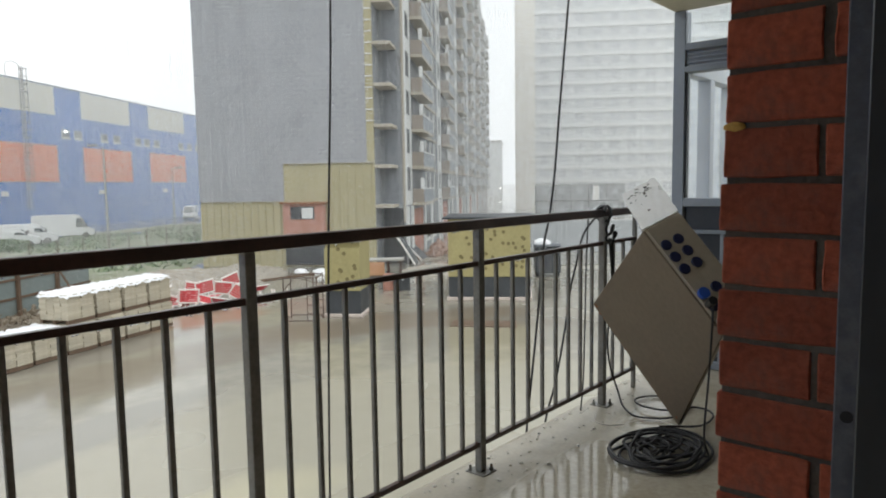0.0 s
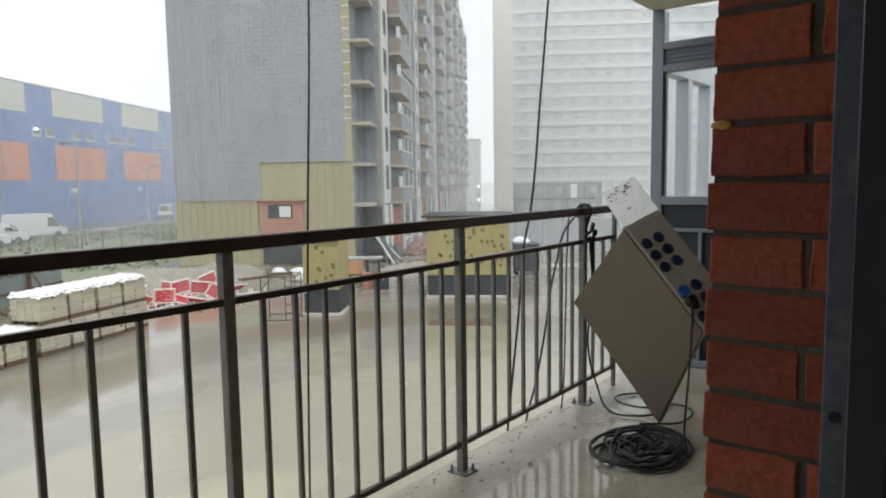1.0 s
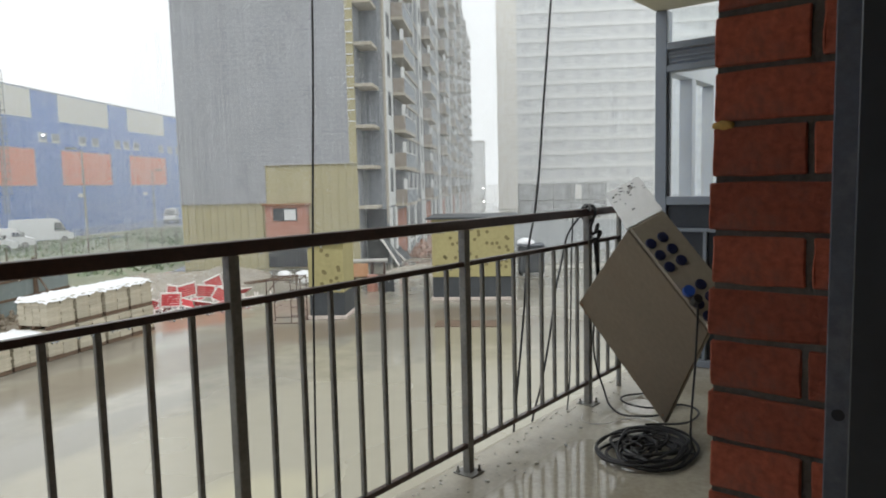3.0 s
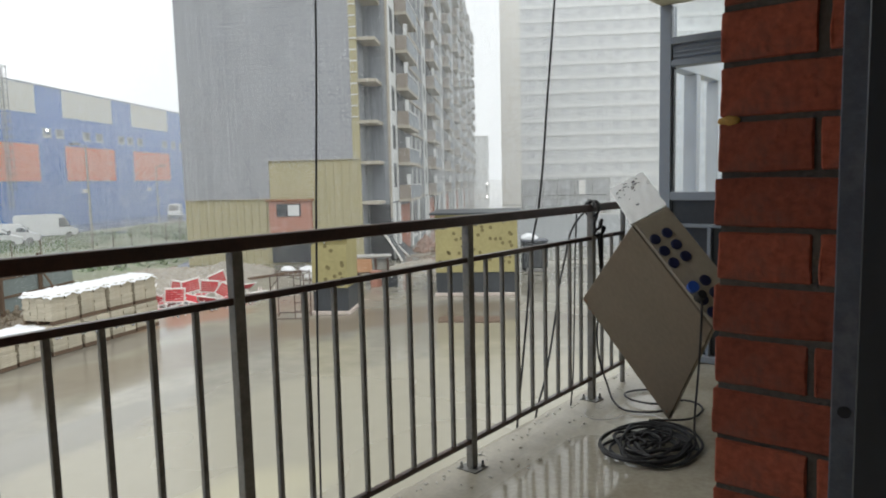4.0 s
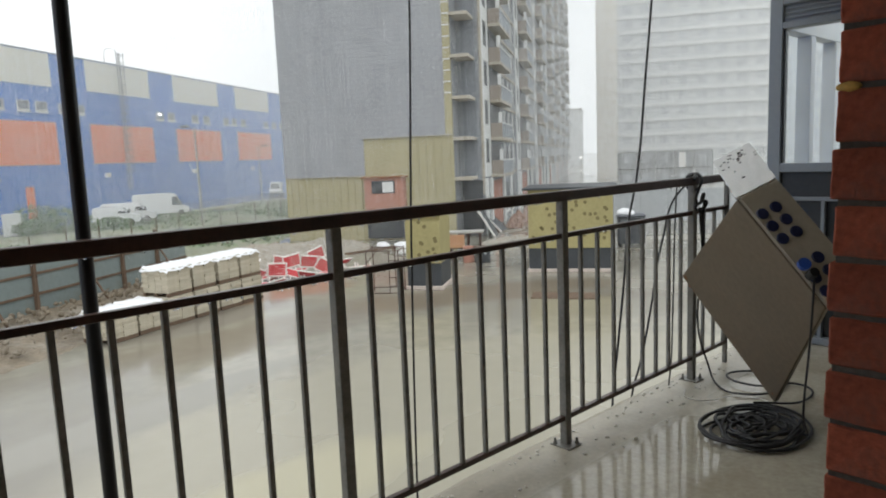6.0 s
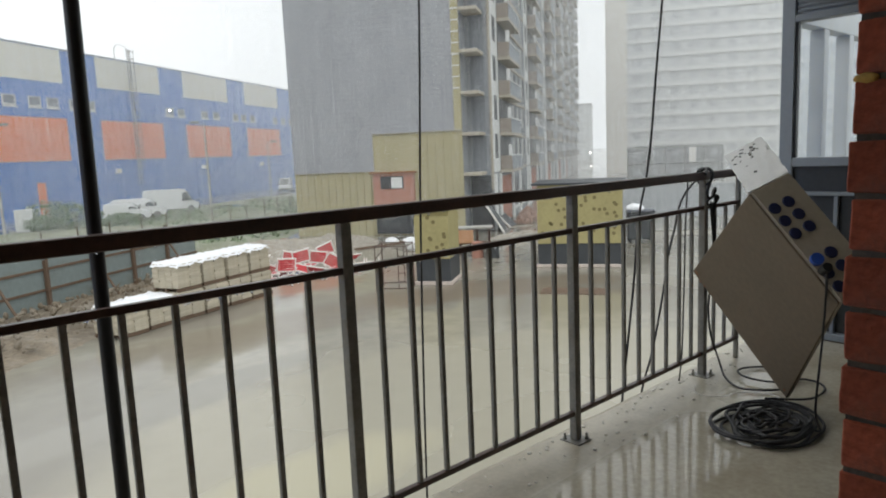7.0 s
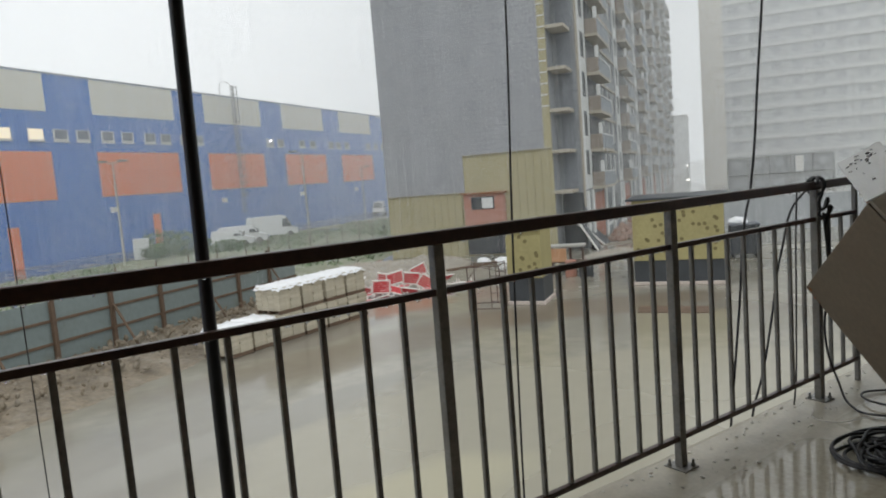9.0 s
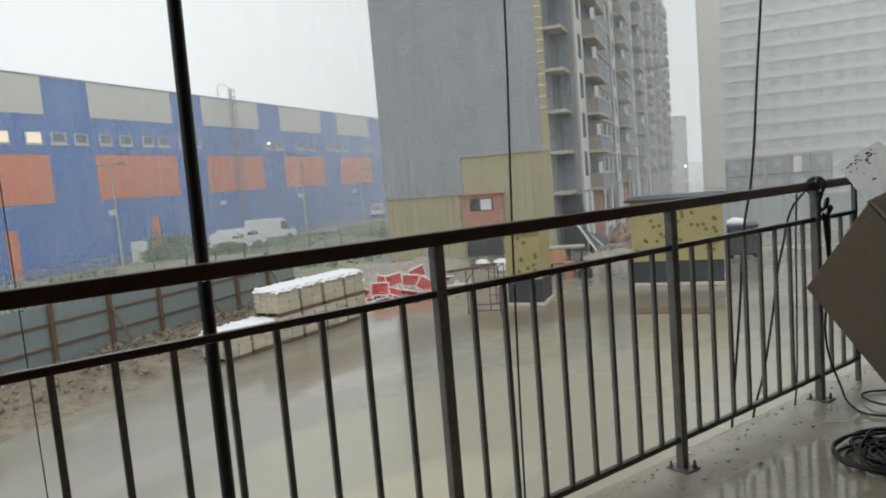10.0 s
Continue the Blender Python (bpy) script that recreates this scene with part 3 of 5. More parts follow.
    win2 = mesh_of("window", boxed(0, 1.5, FACE - 0.04, FACE - 0.003, 0.9, 2.4, bevel=0.01), DARK)
    reveal = mesh_of("window_frame", boxed(-0.14, -0.003, FACE - 0.09, FACE - 0.003, 0.8, 2.5, bevel=0.01), PALE)
    band = mesh_of("slab_band", boxed(6.6, 16.4, FACE - 0.12, FACE - 0.003, -0.1, 0.1, bevel=0.01), SLABEDGE)
    infill = mesh_of("infill", boxed(0.3, 5.7, FACE - 0.06, FACE - 0.003, 0.1, 3.7, bevel=0.01), PINKISH)
    column = mesh_of("pier", boxed(0, 0.7, FACE - 0.16, FACE - 0.003, 0, 3.98, bevel=0.02), PALE)
    shop = mesh_of("window", boxed(0, 2.4, FACE - 0.05, FACE - 0.003, 0.9, 3.3, bevel=0.01), DARK)
    shop_frame = mesh_of("window_frame", boxed(-0.25, 2.65, FACE - 0.10, FACE - 0.053, 0.6, 0.897, bevel=0.01), PALE)
    for z in floors:
        part("slab", slab, SLABEDGE, b, at=Matrix.Translation((0, 0, z)))
        part("recess", recess, RECESS_SHADE, b, at=Matrix.Translation((0, 0, z)))
    # Dark sheet again, standing in for shade inside the ground-floor opening.
    part("recess", boxed(1.96, 2.047, -1.6, -0.1, 0.1, 3.9), DARK, b, "dark sheet for the shaded ground-floor opening")
    rnd = random.Random(3)
    for k in range(7):
        x = 4.95 + 20.1 * k
        for z in floors:
            at = Matrix.Translation((x, 0, z))
            part("balcony_slab", bslab, SLABEDGE, b, at=at)
            part("parapet", near_par, PARBROWN, b, at=at)
            part("parapet", front_par, PARGREY, b, at=at)
            part("balcony_door", opening, DARK, b, at=at)
            if rnd.random() < 0.8:
                part("post", post, PALE, b, at=at)
                part("handrail", cap, PALE, b, at=at)
            part("pale_strip", strip, PALE, b, at=at)
            part("pale_strip", pale_jamb, PALE, b, at=at)
            part("pale_strip", pale_jamb2, PALE, b, at=at)
            part("window", win, DARK, b, at=at)
            if x + 17 < LEN:
                part("slab_band", band, SLABEDGE, b, at=at)
                for dx in (8.0, 11.0, 14.0):
                    w = part("window", win2, DARK, b, at=at @ Matrix.Translation((dx, 0, 0)))
                    part("window_frame", reveal, PALE, w)
        part("infill", infill, PINKISH, b, "red-brown ground-floor infill", at=Matrix.Translation((x, 0, 0)))
        for dx in (-2.9, -0.7, 6.3, 11.0):
            if x + dx + 0.7 < LEN:
                part("pier", column, PALE, b, at=Matrix.Translation((x + dx, 0, 0)))
        for dx in (7.6, 12.3):
            if x + dx + 3 < LEN:
                w = part("window", shop, DARK, b, at=Matrix.Translation((x + dx, 0, 0)))
                part("window_frame", shop_frame, PALE, w)


block()


def far_office():
    b = thing("office_building", site(290, 7.0), "low pale building far down the street", "building")
    part("wall", boxed(0, 30, 0, 16, 0, 23), TOWER, b)
    part("roof", boxed(-0.3, 30.3, -0.3, 16.3, 23.003, 23.6), CONCRETE, b)


far_office()


def tower():
    t = thing("tower_block", site(146, 0.6), "tall residential tower, rain haze put into its pale colours", "building")
    H, W = 43.2, 62.0
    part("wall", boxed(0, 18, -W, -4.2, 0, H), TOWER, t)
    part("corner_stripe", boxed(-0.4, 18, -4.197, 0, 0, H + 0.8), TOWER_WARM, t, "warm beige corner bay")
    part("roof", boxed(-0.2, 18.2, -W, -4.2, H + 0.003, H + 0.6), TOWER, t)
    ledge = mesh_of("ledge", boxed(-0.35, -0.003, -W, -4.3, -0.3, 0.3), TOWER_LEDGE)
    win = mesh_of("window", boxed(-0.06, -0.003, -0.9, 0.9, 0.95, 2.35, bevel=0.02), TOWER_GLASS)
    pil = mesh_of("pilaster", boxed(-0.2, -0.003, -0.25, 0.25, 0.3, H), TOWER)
    for k in range(15):
        z = 2.9 * k
        if k:
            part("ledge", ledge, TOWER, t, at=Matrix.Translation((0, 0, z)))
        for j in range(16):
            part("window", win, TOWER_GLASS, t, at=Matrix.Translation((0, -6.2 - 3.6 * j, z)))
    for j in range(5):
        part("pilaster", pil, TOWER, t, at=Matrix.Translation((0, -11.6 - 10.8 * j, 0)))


tower()


def shed():
    s = thing("warehouse", site(0, 66), "large blue warehouse with orange and cream panels", "warehouse")
    H = 20.3
    part("wall", boxed(-60, 200, 0, 60, 0, H), BLUE, s, "bright blue sheet cladding")
    part("roof", boxed(-60.2, 200.2, -0.15, 60, H + 0.003, H + 0.16), ALU, s)
    orange = mesh_of("orange_panel", boxed(0, 13.05, -0.08, -0.003, 6.76, 11.97, bevel=0.02), ORANGE)
    cream = mesh_of("cream_panel", boxed(0, 13.05, -0.08, -0.003, 16.25, H - 0.05, bevel=0.02), CREAM)
    frame_m = mesh_of("window_frame", boxed(-0.95, 0.95, -0.06, -0.003, 13.1, 14.4, bevel=0.02), PALE)
    pane = mesh_of("pane", boxed(-0.72, 0.72, -0.09, -0.061, 13.38, 14.3), SHEDPANE)
    lit = mesh_of("pane", boxed(-0.8, 0.8, -0.09, -0.061, 13.25, 14.3), WARMWINDOW)
    sill = mesh_of("window_sill", boxed(-1.0, 1.0, -0.2, -0.003, 12.98, 13.09, bevel=0.02), PALE)
    seam = mesh_of("seam", boxed(-0.03, 0.03, -0.03, -0.003, 0, H - 0.1), BLUE)
    for k in range(-5, 7):
        x = 59.7 + 19.0 * k
        part("orange_panel", orange, ORANGE, s, at=Matrix.Translation((x, 0, 0)))
        part("cream_panel", cream, CREAM, s, at=Matrix.Translation((x, 0, 0)))
    rows = (34.2, 37.2, 41.4, 44.3, 48.5, 52.2, 55.2, 58.1, 61.5, 64.5, 68.1, 70.8, 74.4, 77.0, 93.8, 96.7, 103.2, 106.7, 113.1, 115.9, 119.2, 128.3, 131.8, 135.2)
    for k, x in enumerate(rows):
        w = part("window", frame_m, PALE, s, at=Matrix.Translation((x, 0, 0)))
        part("pane", lit if k in (4, 5) else pane, SHEDPANE, w)
        part("window_sill", sill, PALE, w)
    for k in range(-40, 100, 2):
        part("seam", seam, BLUE, s, at=Matrix.Translation((k * 1.5, 0, 0)))
    door = mesh_of("door", boxed(-0.6, 0.6, -0.12, -0.003, 0, 4.2, bevel=0.02), ORANGE)
    for x in (48.2, 67.6):
        part("door", door, ORANGE, s, at=Matrix.Translation((x, 0, 0)))
    lamp = mesh_of("wall_lamp", boxed(-0.4, 0.4, -0.5, -0.003, 4.85, 5.5, bevel=0.05), WHITEPLASTIC)
    for x in (41.0, 60.9, 80.8, 101.4, 121.0):
        part("wall_lamp", lamp, WHITEPLASTIC, s, at=Matrix.Translation((x, 0, 0)))
    part("lamp", boxed(93.4, 93.8, -0.35, -0.21, 13.95, 14.15, bevel=0.03), LAMP, s, "lit wall floodlight")
    # roof ladder with its safety cage
    ladder = part("ladder", boxed(84.3, 84.38, -0.7, -0.62, 3.0, 22.0), STEEL, s, "grey steel roof ladder with a cage")
    part("stile", boxed(84.98, 85.06, -0.7, -0.62, 3.0, 22.0), STEEL, ladder)
    rung = mesh_of("rung", boxed(84.383, 84.977, -0.68, -0.64, 0, 0.05), STEEL)
    for k in range(46):
        part("rung", rung, STEEL, ladder, at=Matrix.Translation((0, 0, 3.3 + 0.4 * k)))
    hoop = tube([(84.34, -0.7, 0), (84.2, -1.1, 0), (84.68, -1.45, 0), (85.16, -1.1, 0), (85.02, -0.7, 0)], 0.04, 1)
    hoop.materials.append(STEEL)
    for k in range(17):
        part("hoop", hoop, STEEL, ladder, at=Matrix.Translation((0, 0, 5.6 + 1.0 * k)))
    for x, y in ((84.22, -1.1), (84.68, -1.45), (85.14, -1.1)):
        part("cage_bar", boxed(x - 0.03, x + 0.03, y - 0.03, y + 0.03, 5.5, 21.8), STEEL, ladder)
    guard = tube([(83.4, 0.5, 0), (83.4, 0.5, 1.5), (83.9, 0.5, 2.0), (85.6, 0.5, 2.0), (86.1, 0.5, 1.5), (86.1, 0.5, 0)], 0.05, 1)
    guard.materials.append(STEEL)
    part("guard_rail", guard, STEEL, s, at=Matrix.Translation((0, 0, H + 0.16)))


shed()


# ---- the yard ----
def kiosk(m, du, dv, h, roof, name):
    k = thing(name, m, "ventilation shaft clad in yellow insulation boards with dark fixings", "ventilation shaft", "shafts in the yard")
    part("plinth", boxed(-0.08, du + 0.08, -0.08, dv + 0.08, 0, 0.16, bevel=0.02), PLINTH, k, "pale concrete plinth")
    part("waterproofing", boxed(0, du, 0, dv, 0.163, 1.15, bevel=0.01), BITUMEN, k, "black bitumen-coated base")
    nb = max(1, round(dv / 1.2))
    w = dv / nb
    for z in range(int((h - 1.15) / 0.6 + 0.5)):
        z0, z1 = 1.153 + z * 0.6, min(h, 1.147 + (z + 1) * 0.6)
        for j in range(nb):
            part("insulation_board", boxed(-0.06, 0.1, j * w + 0.0008, (j + 1) * w - 0.0008, z0 - 0.002, z1 + 0.002, bevel=0.0015), WOOL, k)
    part("insulation_core", boxed(0.101, du, 0.0, dv, 1.153, h), WOOL, k)
    dot = mesh_of("fixing", rod(bmesh.new(), (-0.0605, 0, 0), (-0.07, 0, 0), 0.085, 10), FIXING)
    rnd = random.Random(7)
    n = int(dv * (h - 1.2) * 3.6)
    for _ in range(n):
        part("fixing", dot, FIXING, k, at=Matrix.Translation((0, rnd.uniform(0.15, dv - 0.15), rnd.uniform(1.4, h - 0.2))))
    if roof:
        part("roof", boxed(-0.25, du + 0.25, -0.25, dv + 0.25, h + 0.003, h + 0.1, bevel=0.01), BITUMEN, k)
    else:
        part("cap", boxed(-0.1, du + 0.05, -0.05, dv + 0.05, h + 0.003, h + 0.06, bevel=0.01), CONCRETE, k)


kiosk(site(27.65, 6.85), 1.9, 1.5, 3.2, False, "ventilation_shaft")
kiosk(site(32.0, -0.35), 3.5, 3.9, 3.9, True, "ventilation_shaft")


def mud_bank():
    bm = bmesh.new()
    bmesh.ops.create_grid(bm, x_segments=320, y_segments=60, size=0.5, matrix=Matrix.Diagonal((44, 6.2, 1, 1)))
    for v in bm.verts:
        u, w = v.co.x, v.co.y / 6.2 + 0.5
        wob = 0.5 * noise.noise((u * 0.35, 3.0, 0))
        rise = max(0.0, min(1.0, (w - 0.06 + wob * 0.12) * 2.2))
        n = noise.noise((u * 0.5, v.co.y * 0.6, 1.0)) * 0.35 + noise.noise((u * 1.7, v.co.y * 1.7, 4.0)) * 0.16
        n += noise.noise((u * 4.5, v.co.y * 4.5, 9.0)) * 0.16 + abs(noise.noise((u * 2.6, v.co.y * 2.6, 6.0))) * 0.22 + noise.noise((u * 9, v.co.y * 9, 2.0)) * 0.04
        fade = 1.0 - max(0.0, min(1.0, (u + 4) / 14.0)) * 0.7
        v.co.z = -0.06 + rise * fade * (1.1 + 1.3 * n)
    thing("mud_bank", site(8.0, 19.6, GROUND, -3), "churned brown mud bank along the fence", "mud bank", kind="structure", bm=bm, mat=MUD)


mud_bank()


def clods():
    rnd = random.Random(44)
    bm = bmesh.new()
    for _ in range(900):
        u, v = rnd.uniform(-6, 27), rnd.uniform(17.3, 21.2)
        s = rnd.uniform(0.04, 0.2) * rnd.uniform(0.5, 1)
        mm = Matrix.Translation((u, v, 0.55 * min(1.0, (v - 17.0) / 2.0) * (1.0 if u < 4 else 0.6) + 0.2)) @ Euler((rnd.uniform(0, 3), rnd.uniform(0, 3), 0)).to_matrix().to_4x4() @ Matrix.Diagonal((s, s * 0.8, s * 0.6, 1))
        bmesh.ops.create_icosphere(bm, subdivisions=1, radius=1.0, matrix=mm)
    thing("mud_clods", site(0, 0), "loose clods of wet soil on the bank", "clods", kind="stuff", bm=bm, mat=MUD)


clods()


def fence():
    f = thing("fence", site(-6, 21.6, GROUND), "grey sheet site fence with timber posts and braces", "fence", kind="structure")
    panel = mesh_of("panel", boxed(0, 2.46, 0, 0.03, 0.3, 2.5, bevel=0.005), SHEET)
    post = mesh_of("post", boxed(-0.07, 0.07, -0.16, -0.003, 0, 2.7, bevel=0.01), TIMBER)
    rail = mesh_of("rail", boxed(0, 2.46, -0.06, -0.003, 0, 0.1, bevel=0.008), TIMBER)
    bm = bmesh.new()
    beam(bm, (0, -1.2, 0.3), (0, -0.17, 1.9), 0.09, 0.05)
    brace = mesh_of("brace", bm, TIMBER)
    for k in range(15):
        m = Matrix.Translation((2.5 * k, 0, 0))
        part("panel", panel, SHEET, f, at=m)
        part("post", post, TIMBER, f, at=m)
        part("rail", rail, TIMBER, f, at=m @ Matrix.Translation((0.02, 0, 0.95)))
        part("rail", rail, TIMBER, f, at=m @ Matrix.Translation((0.02, 0, 1.75)))
        if k % 2 == 0:
            part("brace", brace, TIMBER, f, at=m)


fence()


def pallets():
    first = thing("block_pallet", pose(0, 0, 0), "pallet of sandy building blocks under white film", "pallet", "pallets of blocks")
    deck = mesh_of("board", boxed(0.0, 1.16, 0, 0.12, 0, 0.022, bevel=0.003), TIMBER)
    bear = mesh_of("bearer", boxed(0.0, 1.16, 0, 0.1, -0.1, -0.002, bevel=0.003), TIMBER)
    for k in range(5):
        part("board", deck, TIMBER, first, at=Matrix.Translation((0, 0.02 + 0.28 * k, 0.122)))
    for k in range(3):
        part("bearer", bear, TIMBER, first, at=Matrix.Translation((0, 0.03 + 0.56 * k, 0.12)))
    rnd = random.Random(11)
    blocks = []
    for k in range(3):
        bm = boxed(0.006, 0.572, 0.006, 0.302, 0.003, 0.096, bevel=0.006)
        blocks.append(mesh_of("block", bm, BLOCK))
    for z in range(9):
        for i in range(2):
            for j in range(4):
                if 0 < z < 8 and 0 < j < 3 and i == 1:
                    continue
                part("block", rnd.choice(blocks), BLOCK, first,
                     at=Matrix.Translation((i * 0.578 + rnd.uniform(-0.012, 0.03), 0.03 + j * 0.308 + rnd.uniform(-0.02, 0.02), 0.147 + z * 0.098)))
    bm = bmesh.new()
    bmesh.ops.create_grid(bm, x_segments=14, y_segments=14, size=0.5, matrix=Matrix.Translation((0.58, 0.65, 0)) @ Matrix.Diagonal((1.24, 1.36, 1, 1)))
    for v in bm.verts:
        ex, ey = abs(v.co.x - 0.58) / 0.62, abs(v.co.y - 0.65) / 0.68
        e = max(ex, ey)
        v.co.z = 1.035 + 0.09 * (1 - e ** 4) + noise.noise(v.co * 4) * 0.06 + noise.noise(v.co * 11) * 0.035 - ((0.07 + 0.08 * abs(noise.noise(v.co * 6))) if e > 0.98 else 0)
    part("film", bm, FILM, first, "crumpled white plastic film", smooth=True)
    base = site(18.25, 15.72, GROUND, -12)
    first.matrix_basis = base
    for k in range(1, 6):
        low = copy_thing(first, base @ Matrix.Translation((1.29 * k, rnd.uniform(-0.07, 0.07), 0)) @ Matrix.Rotation(rnd.uniform(-0.04, 0.04), 4, "Z"))
        if k > 1:
            tagged(low, "pallet of sandy building blocks under another pallet")
            for o in list(low.children):
                if o.name.startswith("film"):
                    bpy.data.objects.remove(o)
    for k in range(4):
        copy_thing(first, base @ Matrix.Translation((2.62 + 1.29 * k, 0.06 + rnd.uniform(-0.07, 0.07), 1.03)) @ Matrix.Rotation(rnd.uniform(-0.03, 0.03), 4, "Z"))


pallets()

# ---- things on the balcony ----
def power_cabinet():
    p, q, n = Vector((-0.0269, -0.6521, -0.7576)), Vector((-0.5938, -0.5993, 0.5369)), Vector((-0.8042, 0.4643, -0.3711))
    m = Matrix((p, q, n)).transposed().to_4x4()
    m.translation = (3.2806, 1.4873, 0.0397)
    a, b, c = 0.8978, 0.8124, 0.222
    cab = thing("power_cabinet", m, "beige site power cabinet tipped on one corner against the railing", "power cabinet")

    def slanted(bm):
        """Cuts the lower end of a board or box at a slant."""
        for v in bm.verts:
            if v.co.x > -0.03:
                v.co.x -= 0.225 * v.co.y / a + (0.10 if v.co.z < -c + 0.02 else 0.0)
        return bm

    part("body", slanted(boxed(-b, 0, 0, a - 0.004, -c, -0.012, bevel=0.006)), CABINET, cab)
    # Side panel set browner and darker than the cabinet body.
    part("side_cover", slanted(boxed(-b + 0.004, -0.004, 0.004, a - 0.008, -0.0115, 0.0, bevel=0.004)), BROWN_SIDE, cab, "dull brown-beige side panel")
    front = part("socket_panel", slanted(boxed(-b + 0.012, -0.012, a - 0.0035, a + 0.004, -c + 0.008, -0.014, bevel=0.002)), CABINET, cab)
    bm = bmesh.new()
    rod(bm, (0, -0.002, 0), (0, 0.004, 0), 0.0265, 20)
    rod(bm, (0, 0.004, 0), (0, 0.007, 0), 0.0265, 20, 0.023)
    socket = mesh_of("socket", bm, SOCKET)
    for gx in (0.118, 0.392):
        for i in range(3):
            for zz in (0.046, 0.118):
                if gx > 0.3 and i == 0 and zz < 0.1:
                    continue
                s = part("socket", socket, SOCKET, front, at=Matrix.Translation((-b + gx + 0.068 * i, a + 0.005, -zz)))
    bm = bmesh.new()
    rod(bm, (0, 0, 0), (0, 0.02, 0), 0.0265, 20)
    part("socket", bm, SOCKETLID, front, "bright blue socket with its lid open", at=Matrix.Translation((-b + 0.392, a + 0.005, -0.040)))
    bm = bmesh.new()
    rod(bm, (0, 0.0, 0), (0, 0.05, 0.0), 0.02, 12)
    part("plug", bm, CABLE, cab, "black plug", at=Matrix.Translation((-b + 0.445, a + 0.005, -0.030)))
    rnd = random.Random(2)
    e1, e2 = Vector((0, 0, -c)), Vector((-0.294, -0.246, -0.190))
    corner = Vector((-b - 0.002, a - 0.002, 0.002))
    up = e1.cross(e2).normalized()
    bm = bmesh.new()
    bmesh.ops.create_grid(bm, x_segments=20, y_segments=20, size=0.5, matrix=Matrix.Translation((0.5, 0.5, 0)))
    for v in bm.verts:
        i, j = v.co.x, v.co.y
        if max(abs(i - 0.5), abs(j - 0.5)) > 0.49:
            i += rnd.uniform(-0.016, 0.016)
            j += rnd.uniform(-0.016, 0.016) if j > 0.1 else 0.0
        v.co = corner + e1 * i + e2 * j + up * noise.noise((i * 6, j * 6, 0)) * 0.003
    made = bmesh.ops.extrude_face_region(bm, geom=bm.faces[:])
    bmesh.ops.translate(bm, verts=[g for g in made["geom"] if isinstance(g, bmesh.types.BMVert)], vec=up * -0.012)
    bmesh.ops.recalc_face_normals(bm, faces=bm.faces[:])
    flap = part("foam_flap", bm, FOAM, cab, "white foam flap with dark scuffs")
    for k in range(26):
        i, j = rnd.uniform(0.08, 0.95), rnd.gauss(0.7, 0.17)
        if not 0.3 < j < 0.97:
            continue
        w = rnd.uniform(0.002, 0.011)
        bm = boxed(-w, w, -0.0016, 0.0016, -0.001, 0.004, bevel=0.0008)
        turn = Matrix((e1.normalized(), up.cross(e1.normalized()), up)).transposed().to_4x4() @ Matrix.Rotation(rnd.uniform(-0.5, 0.4), 4, "Z")
        part("scuff", bm, BITUMEN, flap, at=Matrix.Translation(corner + e1 * i + e2 * j) @ turn)
    for x, y, r in ((-b + 0.03, 0.035, 0.012), (-b + 0.075, 0.012, 0.008), (-0.045, 0.05, 0.007), (-b + 0.11, 0.02, 0.006)):
        bm = boxed(-r, r, -r * 0.7, r * 0.7, 0.0, 0.003, bevel=0.001)
        part("stain", bm, WOODBROWN, cab, at=Matrix.Translation((x, y, 0.0002)))
    return m @ Vector((-b + 0.445, a + 0.05, -0.030))


plug_end = power_cabinet()


